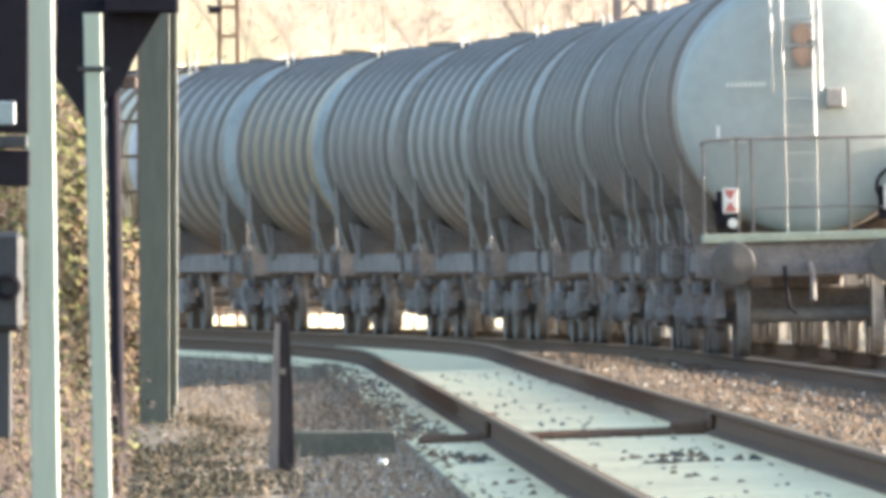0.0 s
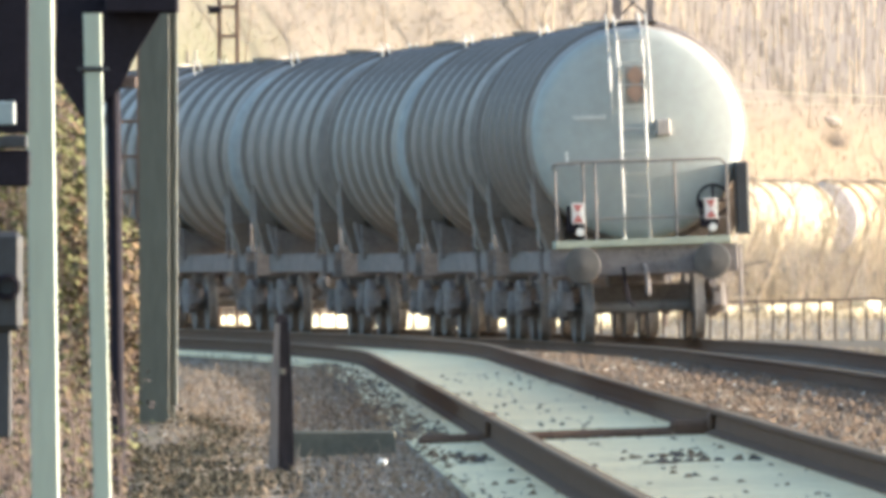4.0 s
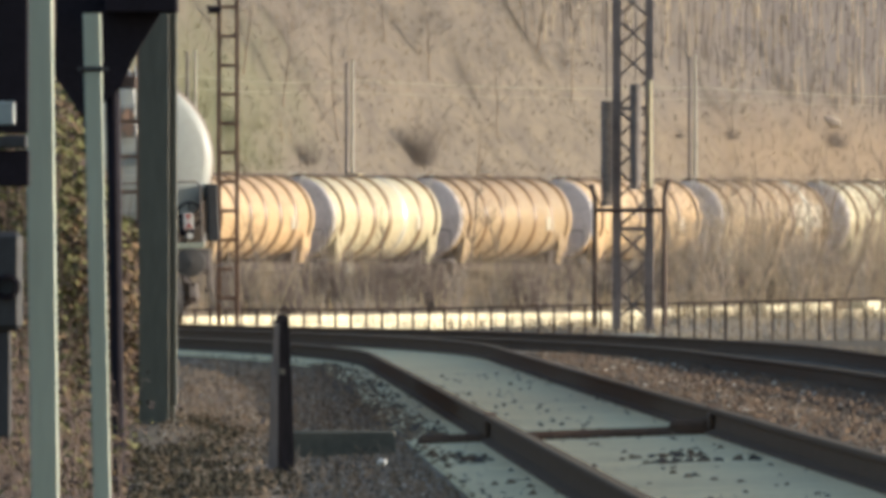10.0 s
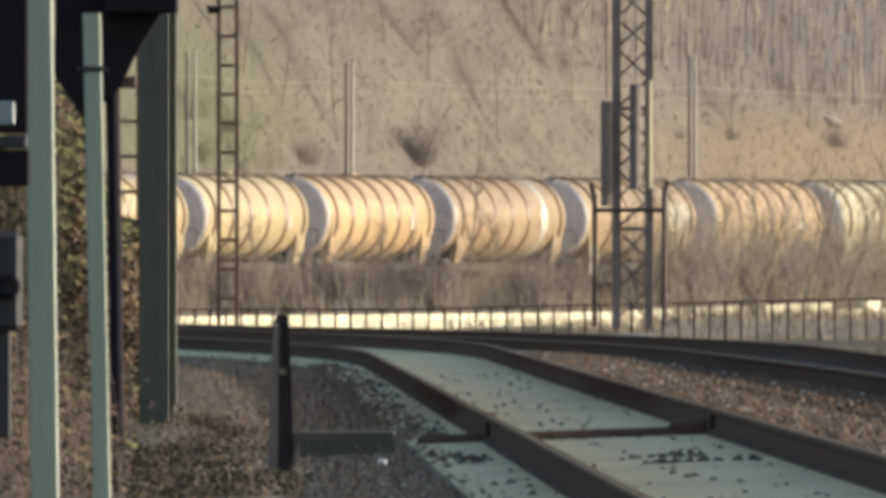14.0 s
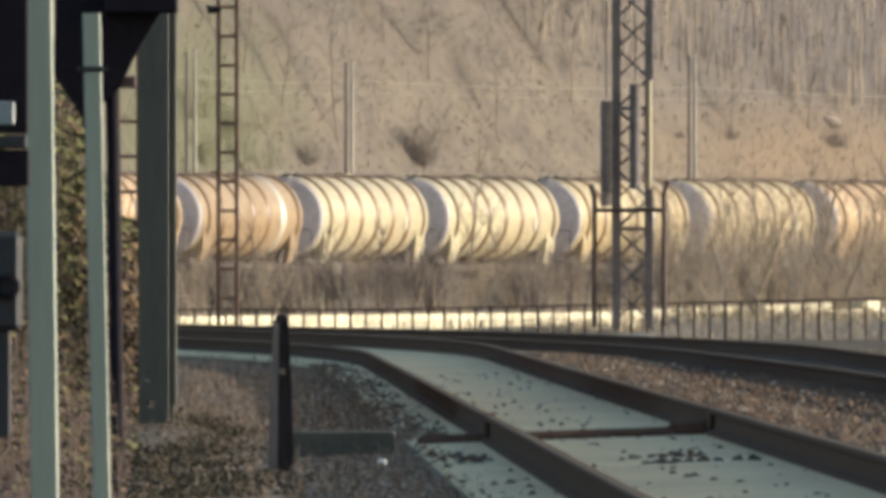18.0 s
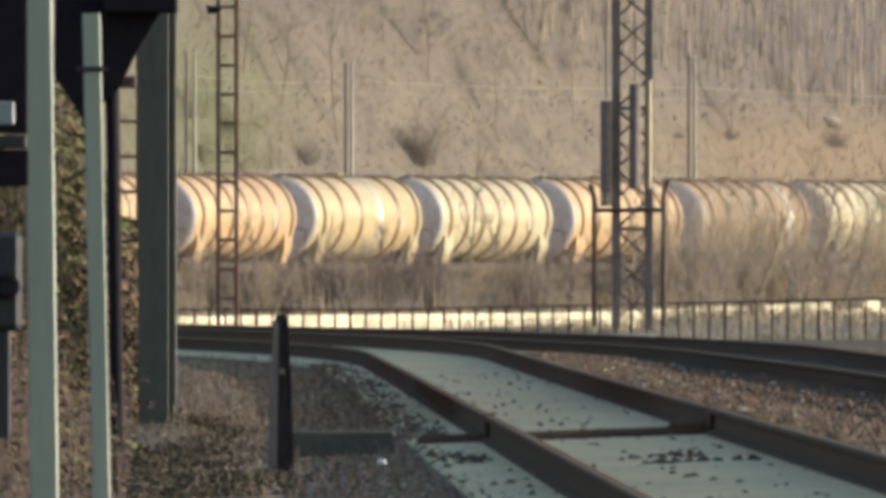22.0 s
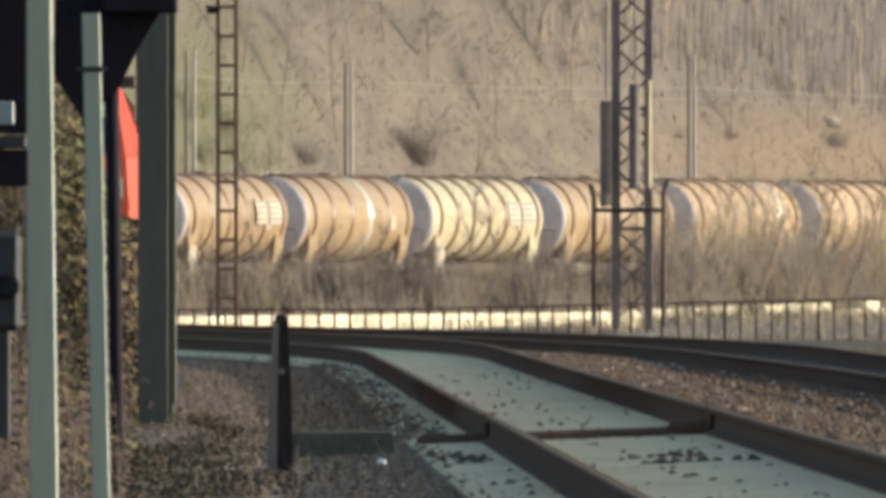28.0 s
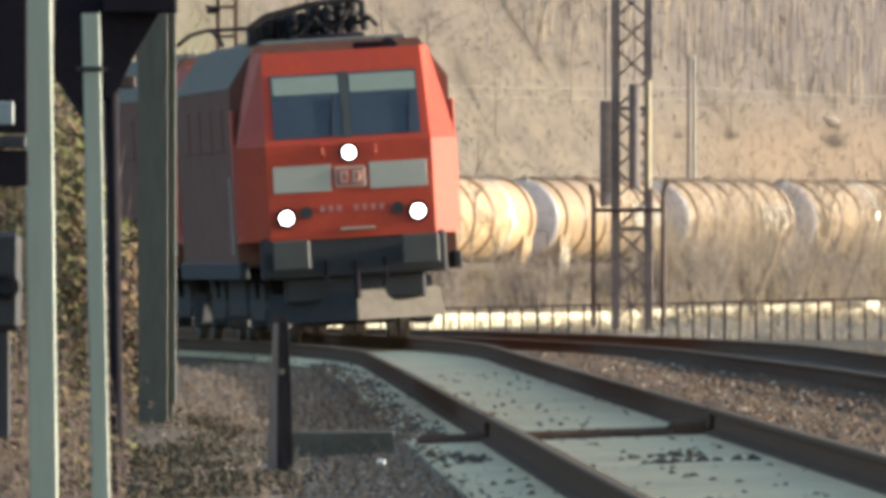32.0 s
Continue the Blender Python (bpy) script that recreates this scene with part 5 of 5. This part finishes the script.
for _ in range(900):
    x = rng.uniform(-15, 14)
    y = wall_y(x) - rng.uniform(1, 9)
    if rng.random() < 0.3:
        stem(g, (x, y, -1.3), (rng.normal(0, 0.25), rng.normal(0, 0.2), 1), rng.uniform(0.5, 1.5), 0.02, 4, 0.2, int(rng.random() < 0.5))
    if x > 5.5:
        for _ in range(1):
            stem(g, (x + rng.normal(0, 0.3), y, -1.3), (rng.normal(0, 0.3), rng.normal(0, 0.2), 1), rng.uniform(0.9, 2.0), 0.018, 4, 0.2, int(rng.random() < 0.5))
solo("stalks", g, [M_STRAW, M_TWIG], "loose dry stalks before the pale wall", "weeds", kind="stuff", fix=False)


def sapling(px_x, d, h, lean, label):
    x = (px_x - 784) * d / 40000.0
    z = ground_z(x, d)
    t = thing("bare_sapling", label, "tree", "saplings", at=pose(x, d, z - 0.1))
    tg = Geo()
    pts = stem(tg, (0, 0, 0), (lean, 0, 1), h, 0.055, 6, 0.06)
    part("trunk", tg, M_TWIG_DARK, t, fix=False)
    bg = Geo()
    for q in pts[1:]:
        for _ in range(5):
            b = stem(bg, q, rng.normal(0, 0.6, 3) + np.array((lean, 0, 1.1)), h * rng.uniform(0.18, 0.4), 0.022, 4, 0.15)
            for _ in range(3):
                stem(bg, b[rng.integers(1, 4)], rng.normal(0, 0.6, 3) + np.array((0, 0, 0.9)), h * 0.15, 0.011, 3, 0.2)
    part("crown", bg, M_TWIG, t, fix=False)


for x, d, h, lean in ((832, 742, 4.6, 0.06), (1300, 742, 5.0, 0.42), (1210, 748, 4.6, -0.1), (1420, 755, 4.6, 0.12), (1500, 760, 5.0, -0.12), (1350, 770, 4.2, -0.2),
                      (1250, 765, 4.0, 0.15), (1470, 748, 4.4, 0.3), (1545, 766, 5.2, 0.05), (560, 730, 2.6, 0.2), (470, 728, 2.8, -0.2), (650, 735, 2.6, 0.3), (900, 745, 3.0, -0.15)):
    sapling(x, d, h, lean, "thin bare sapling with fine brown twigs")

# the slope: grass, scrub, stakes and dark bushes
def up_slope(px_x, px_y):
    """The place on the slope in that direction."""
    d = 800.0
    while d < 1005:
        x, _, z = px(px_x, px_y, d)
        if ground_z(x, d) >= z:
            break
        d += 0.5
    return (px_x - 784) * d / 40000.0, d


g = Geo()
for _ in range(52000):
    x = rng.uniform(-21, 24)
    up = rng.uniform(-6, 44)
    y = far_edge(round(x, 1)) + up
    patch = noise.noise((x * 0.30, up * 0.17, 21)) + 0.5 * noise.noise((x * 1.1, up * 0.6, 5)) + rng.normal(0, 0.22)
    if rng.random() < 0.95 * smooth(-5.0, -9.0, x) * smooth(34, 8, up):
        tone = 2
    elif rng.random() < 0.8 * smooth(1, 9, x) * smooth(9, 18, up):
        tone = 3
    else:
        tone = 0 if patch < -0.02 else (1 if patch < 0.38 else 4)
    blade(g, x, y, ground_z(x, y) - 0.03, rng.uniform(0.09, 0.25), rng.uniform(0.018, 0.045), tone, 0.9)
solo("slope_grass", g, [M_SLOPE, M_SLOPE_PALE, M_TWIG_OLIVE, M_TWIG_MAUVE, M_STRAW], "dry yellow-brown grass over the slope", "grass", kind="stuff", fix=False)
g = Geo()
for _ in range(210):
    x = rng.uniform(-20, 24)
    y = far_edge(x) + rng.uniform(1, 40)
    shrub(g, x, y, ground_z(x, y) - 0.05, rng.uniform(0.5, 1.5), 7, 0.4, 0.009, 5, int(rng.random() < 0.85))
stalk = Geo()
for _ in range(3000):
    x = rng.uniform(-21, 25)
    up = rng.uniform(-3, 44)
    y = far_edge(round(x, 1)) + up
    n = noise.noise((x * 0.22, y * 0.12, 2))
    if rng.random() > (0.22 + 0.5 * smooth(3, 10, x)) * (0.8 + 1.4 * n):
        continue
    tone = int(np.clip(1.8 + 2.4 * noise.noise((x * 0.13, y * 0.09, 5)) + rng.normal(0, 0.9), 0, 4))
    stem(stalk, (x, y, ground_z(x, y) - 0.05), (rng.normal(0, 0.22), rng.normal(0, 0.15), 1), rng.uniform(0.3, 0.95) * (1.25 if x > 8 else 1.0), rng.uniform(0.010, 0.022), 3, 0.12, tone)
solo("slope_stalks", stalk, [M_TWIG_MAUVE, M_TWIG_GREY, M_SLOPE, M_SLOPE_PALE, M_TWIG_RUST], "dense upright dry stalks over the slope", "weeds", kind="stuff", fix=False)
solo("slope_scrub", g, [M_TWIG, M_TWIG_PALE], "leafless grey-brown scrub on the slope", "bushes", kind="stuff", fix=False)
g = Geo()
for row in range(13):                       # staked rows that climb the upper slope
    for k in range(66):
        ux = 920 + k * 11.5 + rng.normal(0, 3.0)
        uy = 66 + (ux - 930) * 0.235 - row * 19 + rng.normal(0, 4)
        if uy < -80 or rng.random() < 0.25:
            continue
        x, d = up_slope(ux, uy)
        tone = 0 if rng.random() < 0.42 else (1 if rng.random() < 0.6 else 2)
        stem(g, (x, d, ground_z(x, d) - 0.1), (rng.normal(0, 0.03), 0, 1), rng.uniform(0.8, 1.9), rng.uniform(0.022, 0.042), 2, 0.02, tone)
solo("vine_stakes", g, [M_STRAW_PALE, M_TWIG_MAUVE, M_BUSH], "rows of thin pale stakes on the upper slope", "stakes", kind="stuff", fix=False)


def bare_tree(ux, uy, h):
    x, d = up_slope(ux, uy)
    t = thing("bare_tree", "grey-brown bare tree on the dry slope", "tree", "bare trees on the slope", at=pose(x, d, ground_z(x, d) - 0.1))
    tg, cg = Geo(), Geo()
    pts = stem(tg, (0, 0, 0), (rng.normal(0, 0.15), 0, 1), h, 0.05, 7, 0.08)
    part("trunk", tg, M_TWIG, t, fix=False)
    for q in pts[2:]:
        for _ in range(4):
            b = stem(cg, q, np.array((rng.normal(0, 0.75), rng.normal(0, 0.6), rng.uniform(0.5, 1.2))), h * rng.uniform(0.2, 0.5), 0.022, 5, 0.16)
            for _ in range(6):
                c = stem(cg, b[rng.integers(1, 6)], rng.normal(0, 0.6, 3) + np.array((0, 0, 0.6)), h * rng.uniform(0.1, 0.22), 0.014, 4, 0.2)
    part("crown", cg, M_TWIG_GREY, t, fix=False)


for ux, uy, h in ((600, 262, 5.2), (880, 250, 4.6), (500, 200, 4.0), (760, 150, 4.0), (1010, 190, 4.4), (950, 90, 3.6), (1300, 250, 3.6), (1430, 235, 3.4), (430, 130, 4.0), (680, 90, 3.4)):
    bare_tree(ux, uy, h)


def dark_bush(ux, uy, w, h, material, label, n):
    x, d = up_slope(ux, uy)
    z = ground_z(x, d)
    t = thing("bush", label, "bush", "bushes on the slope", at=pose(x, d, z))
    tg = Geo()
    for _ in range(n * 2):
        q = np.clip(rng.normal(0, 0.42), -0.95, 0.95)
        shrub(tg, q * w * 0.5, rng.normal(0, 0.3), -0.05, h * (1 - 0.6 * q * q) * rng.uniform(0.35, 1.0), 5, 0.30, 0.011, 8)
    tagged(part("twig_mass", tg, material, t, fix=False), kind="stuff")


for ux, uy, w, h, n in ((745, 302, 1.7, 2.0, 16), (540, 300, 2.2, 1.3, 8), (1475, 268, 1.0, 0.9, 7), (1290, 258, 0.9, 0.6, 5), (1200, 245, 1.0, 0.6, 4), (1000, 130, 1.8, 0.8, 5)):
    dark_bush(ux, uy, w, h, M_TWIG_MAUVE, "lilac-grey leafless bush on the dry slope", n)
for ux, uy, w in ((430, 300, 4.2), (360, 295, 3.4), (335, 225, 3.0), (400, 245, 3.4)):
    dark_bush(ux, uy, w, 2.2, M_TWIG_OLIVE, "olive green scrub behind the far line", 7)
x, d = up_slope(1466, 226)
M_BOULDER = mat("warm_boulder", (0.38, 0.327, 0.274), 0.85, var=0.2, scale=3, bump=0.02)
solo("boulder", Geo().lathe([(0.001, -0.48), (0.16, -0.42), (0.23, -0.1), (0.20, 0.2), (0.09, 0.44), (0.001, 0.48)], 7, m=Matrix.Rotation(1.4, 4, 'Z') @ Matrix.Translation((0, 0, 0.16)), smooth=False), M_BOULDER, "pale sunlit boulder on the slope", "rock", at=pose(x, d, ground_z(x, d) - 0.1, 0, 12, 20))

# hedge on the bank left of the line
def hedge_top(x, d):
    s_ = 40000.0 / d
    u = 784 + x * s_
    return EYE_Z + (478 - (385 if u > 200 else 345 - (200 - u) * 2.6)) / s_


hg, ht = Geo(), Geo()
for _ in range(4200):
    d = rng.uniform(172, 208)
    u = rng.uniform(-60, 236)
    x = (u - 784) * d / 40000.0
    zb = ground_z(x, d)
    zt = max(zb + 0.3, min(3.4, hedge_top(x, d))) * rng.uniform(0.45, 1.0)
    pts = stem(ht, (x, d, zb - 0.05), (rng.normal(-0.06, 0.05), rng.normal(0, 0.2), 1), max(0.3, zt - zb), 0.012, 5, 0.04, int(rng.random() < 0.3))
    kind = 1 if noise.noise((x * 1.3, d * 0.2, 4)) > 0.12 else (2 if rng.random() < 0.4 else 0)
    for q in pts[1:]:
        for _ in range(7):
            p2 = q + rng.normal(0, 1, 3) * np.array((0.07, 0.2, 0.08))
            if p2[0] < (246 - 784) * d / 40000.0 and p2[2] < hedge_top(p2[0], d):
                leaf(hg, p2, rng.uniform(0.025, 0.055), kind)
solo("hedge_leaves", hg, [M_LEAF_DRY, M_LEAF_GREEN, M_LEAF_MAUVE], "brown and dull green autumn hedge leaves", "hedge", kind="stuff", fix=False)
solo("hedge_stems", ht, [M_STEM_DARK, M_TWIG], "thin tangled hedge stems on the bank", "hedge", kind="stuff", fix=False)
wg, wl = Geo(), Geo()
for _ in range(420):
    d = rng.uniform(118, 168)
    u = rng.uniform(-60, 226)
    x = (u - 784) * d / 40000.0
    zb = ground_z(x, d)
    lim = EYE_Z + (478 - (470 if u < 110 else 640)) * d / 40000.0
    hh = max(0.12, (lim - zb) * rng.uniform(0.3, 1.0))
    pts = stem(wg, (x, d, zb - 0.02), (rng.normal(-0.05, 0.12), rng.normal(0, 0.2), 1), hh, 0.007, 4, 0.10, int(rng.random() < 0.5))
    for q in pts[1:]:
        for _ in range(3):
            leaf(wl, q + rng.normal(0, 1, 3) * np.array((0.04, 0.1, 0.04)), rng.uniform(0.012, 0.03), int(rng.integers(0, 3)))
solo("weed_stems", wg, [M_STEM_DARK, M_LEAF_MAUVE], "dry weed stalks beside the posts", "weeds", kind="stuff", fix=False)
solo("weed_leaves", wl, [M_LEAF_DRY, M_LEAF_GREEN, M_LEAF_MAUVE], "withered weed leaves beside the posts", "weeds", kind="stuff", fix=False)

# Withered weeds, dense and dark so they also carry the ground's shade.
wp, wq = Geo(), Geo()
for _ in range(7000):
    d = 126 + 39 * rng.random() ** 1.6 if rng.random() < 0.85 else rng.uniform(150, 200)
    ux = rng.normal(440, 120) if d < 160 else rng.normal(390, 45)
    x = (ux - 784) * d / 40000.0
    z = ground_z(x, d)
    pts = stem(wp, (x, d, z - 0.02), (rng.normal(0, 0.4), rng.normal(0, 0.4), 1), rng.uniform(0.02, 0.08), 0.004, 3, 0.2)
    for q in pts[1:]:
        for _ in range(4):
            leaf(wq, q + rng.normal(0, 1, 3) * np.array((0.03, 0.06, 0.02)), rng.uniform(0.010, 0.022), int(rng.random() < 0.08))
M_WEED_SHADE = mat("weed_and_ground_shade", (0.06, 0.053, 0.035), 0.8, var=0.25, scale=4, spec=0.2)
solo("low_weed_stems", wp, M_STEM_DARK, "low withered weeds in the gravel", "weeds", kind="stuff", fix=False)
solo("low_weed_leaves", wq, [M_WEED_SHADE, M_LEAF_DRY], "withered weeds in the gravel, darkened as shaded ground", "weeds", kind="stuff", fix=False)

# ---- loose stones and litter ----
CHIP = [(-0.5, -0.4, 0), (0.45, -0.5, 0), (0.5, 0.4, 0), (-0.4, 0.5, 0), (-0.2, -0.25, 0.5), (0.3, -0.1, 0.62), (0.1, 0.3, 0.45)]
CHIP_F = [(0, 1, 5, 4), (1, 2, 5), (2, 6, 5), (2, 3, 6), (3, 0, 4), (3, 4, 6), (4, 5, 6)]


def chips(name, n, place, size, mats, label, lift=0.0):
    geo = Geo()
    for _ in range(n):
        x, y, z = place()
        s_ = size * rng.uniform(0.4, 1.5)
        a = rng.uniform(0, 6.28)
        o = len(geo.v)
        ca, sa = math.cos(a) * s_, math.sin(a) * s_
        hz = s_ * rng.uniform(0.5, 1.1)
        geo.v += [(x + ca * u - sa * v, y + sa * u + ca * v, z + w * hz - 0.004 + lift) for u, v, w in CHIP]
        geo.f += [tuple(o + i for i in f) for f in CHIP_F]
        k = int(rng.choice(len(mats), p=[0.69, 0.285, 0.025] if len(mats) == 3 else None))
        geo.mi += [k] * len(CHIP_F)
        geo.sm += [False] * len(CHIP_F)
    return solo(name, geo, mats, label, "stones", kind="stuff", fix=False)


def bed_z(s, track, side):
    for (u0, z0), (u1, z1) in zip(BED, BED[1:]):
        if u0 <= side <= u1:
            return z0 + (z1 - z0) * (side - u0) / (u1 - u0)
    return -0.5


def left_shoulder():
    s = 240 * rng.random() ** 1.5 - 8
    side = -1.30 - (1.7 if rng.random() < 0.8 else 3.1) * rng.random() ** 1.1 + (rng.uniform(0.05, 0.3) if rng.random() < 0.10 else 0)
    p, _ = on_track(s, LEFT, side, max(bed_z(s, LEFT, side), -0.175 if side > -1.3 else -1))
    return p.x, p.y, max(p.z, ground_z(p.x, p.y))


def between():
    s = rng.uniform(-5, 190)
    side = rng.uniform(1.45, 2.6)
    p, _ = on_track(s, LEFT, side, bed_z(s, LEFT, side))
    return p.x, p.y, p.z


def over_ends():
    """Over the ends of the nearer track's further sleepers."""
    s = 54 + 130 * rng.random() ** 1.3
    side = -0.92 - 0.5 * rng.random() ** 0.7
    p, _ = on_track(s, LEFT, side, -0.172 + 0.02 * rng.random())
    return p.x, p.y, p.z


def beside_right():
    """Against the near rail of the farther track."""
    s = rng.uniform(40, 200)
    side = -0.83 - 0.95 * rng.random()
    p, _ = on_track(s, 0.0, side, -0.20 + 0.05 * rng.random())
    return p.x, p.y, p.z


def on_sleepers():
    s = 150 * rng.random() ** 1.4 - 5
    side = rng.uniform(-1.3, 0.66)
    p, _ = on_track(s, LEFT, side, -0.172)
    return p.x, p.y, p.z


M_CHIP_BROWN = mat("brown_gravel", (0.222, 0.150, 0.088), 0.9, var=0.2, scale=9)
M_CHIP_DARK = mat("dark_gravel", (0.106, 0.0862, 0.0686), 0.9, var=0.2, scale=9)
chips("shoulder_gravel", 26000, left_shoulder, 0.025, [M_CHIP_BROWN, M_CHIP_DARK, M_STONE], "brown trackside gravel with pale chips")
M_CHIP_RUST = mat("rust_gravel", (0.167, 0.106, 0.0634), 0.9, var=0.25, scale=9)
chips("middle_gravel", 11000, between, 0.042, [M_CHIP_RUST, M_CHIP_DARK, M_STONE], "rust-brown gravel between the tracks")
chips("end_gravel", 1100, over_ends, 0.036, [M_CHIP_BROWN, M_CHIP_DARK], "stray gravel over the sleeper ends")
chips("rail_gravel", 7000, beside_right, 0.05, [M_CHIP_RUST, M_CHIP_DARK, M_STONE], "rust-brown gravel heaped against the rail")
def clumps():
    k = rng.integers(0, 4)
    s, side = ((32.0 + rng.normal(0, 0.25), rng.uniform(-0.1, 0.6)), (36.5 + rng.normal(0, 0.6), rng.normal(0.2, 0.18)),
               (rng.uniform(36, 44), rng.uniform(-1.25, -0.95)), (52.7 + rng.normal(0, 0.5), rng.uniform(-0.66, 0.2)))[k]
    p, _ = on_track(s, LEFT, side, -0.172)
    return p.x, p.y, p.z


chips("clumped_stones", 110, clumps, 0.05, [M_CHIP_DARK, M_CHIP_RUST], "small clumps of stones on the sleepers")
chips("sleeper_gravel", 420, on_sleepers, 0.035, [M_CHIP_DARK, M_CHIP_BROWN], "dark stray stones lying on the sleepers")
g = Geo()
for _ in range(3000):
    x, y, z = left_shoulder()
    blade(g, x, y, z - 0.01, rng.uniform(0.03, 0.14), 0.010, int(rng.random() < 0.6), 0.5)
for _ in range(2500):
    x, y, z = between()
    blade(g, x, y, z - 0.01, rng.uniform(0.03, 0.10), 0.010, int(rng.random() < 0.6), 0.5)
solo("dry_litter", g, [mat("brown_litter", (0.158, 0.114, 0.0748), 0.9, var=0.25, scale=4, spec=0.2), M_TWIG], "short dry grass and litter in the gravel", "grass", kind="stuff", fix=False)
x, y, z = px(676, 818, 128)
solo("pale_stone", Geo().box((0, 0, 0), (0.055, 0.05, 0.035), 0.012), M_WHITE, "one pale stone in the gravel", "stone", at=pose(x, y, z))

# ---- sleepers: the nearer ones singly, the rest together ----
def sleeper_geo(geo, m=None):
    c0, c1 = -1.3, 1.3
    vs = [(c0, -0.15, -0.2), (c1, -0.15, -0.2), (c1 - 0.05, -0.105, 0), (c0 + 0.05, -0.105, 0), (c0 + 0.05, 0.105, 0), (c1 - 0.05, 0.105, 0), (c1, 0.15, -0.2), (c0, 0.15, -0.2)]
    geo.add(vs, [(0, 1, 2, 3), (3, 2, 5, 4), (4, 5, 6, 7), (0, 3, 4, 7), (1, 6, 5, 2)], 0, False, m)
    return geo


def sleeper_pose(s, track):
    p, h = on_track(s, track, 0, -0.172)
    return Matrix.Translation(p) @ Matrix.Rotation(-h, 4, "Z") @ Matrix.Rotation(-cant(p.y, track), 4, "Y")


M_OLD_SLEEPER = mat("stained_old_sleeper", (0.15, 0.125, 0.10), 0.9, var=0.2, scale=3)
SLEEPER_B = sleeper_geo(Geo()).mesh("sleeper", [M_OLD_SLEEPER])
SLEEPER = sleeper_geo(Geo()).mesh("sleeper", [M_CONC_SLEEPER])
for track, s0, bed in ((LEFT, -12.0, BEDS[1]), (0.0, 60.0, BEDS[0])):
    k = 0
    s = s0
    far = Geo()
    while s < 330:
        m = sleeper_pose(s + random.uniform(-0.02, 0.02), track)
        if track == LEFT and abs(s - 52.2) < 0.25:
            part("sleeper", Geo().box((0, 0, -0.02), (2.5, 0.36, 0.15), 0.03).box((0.62, 0, 0.04), (0.34, 0.42, 0.12), 0.03), M_RAIL, bed, "dark steel sleeper", at=m)
        elif k < 298:
            part("sleeper", SLEEPER if track == LEFT else SLEEPER_B, None, bed, at=m)
        else:
            sleeper_geo(far, m)
        s += 0.6
        k += 1
    if far.v:
        tagged(part("far_sleepers", far, M_CONC_SLEEPER if track == LEFT else M_OLD_SLEEPER, bed), kind="stuff")


# ---- what moves ----
def motions():
    base = 8.4
    for i, w in enumerate(WAGONS):
        rows = []
        for k in range(0, 33):
            t = float(k)
            s = TAIL_S0 + PACE * t + i * WAGON_L
            rows.append((t, vehicle_pose(min(s, len(LINE) - 8.0), 0.0, base)))
        walk(w, rows)
    for lo, gap in ((LOCO, 0.0), (LOCO_B, 18.95)):
        walk(lo, [(float(k), vehicle_pose(LOCO_END_S + gap + LOCO_V * (32 - k), LEFT, 10.4)) for k in range(0, 33)])
    # turning wheels of the last wagon and the leading locomotive
    for owner, pace in ((WAGONS[0], -PACE), (LOCO, LOCO_V)):
        for o in owner.children_recursive:
            if o.name.startswith("wheelset"):
                p = o.matrix_basis.translation.copy()
                turn = math.degrees(pace / 0.46 / FPS)
                walk(o, [(k / FPS, pose(p.x, p.y, p.z, turn * k)) for k in range(0, 32 * FPS + 1)])


motions()
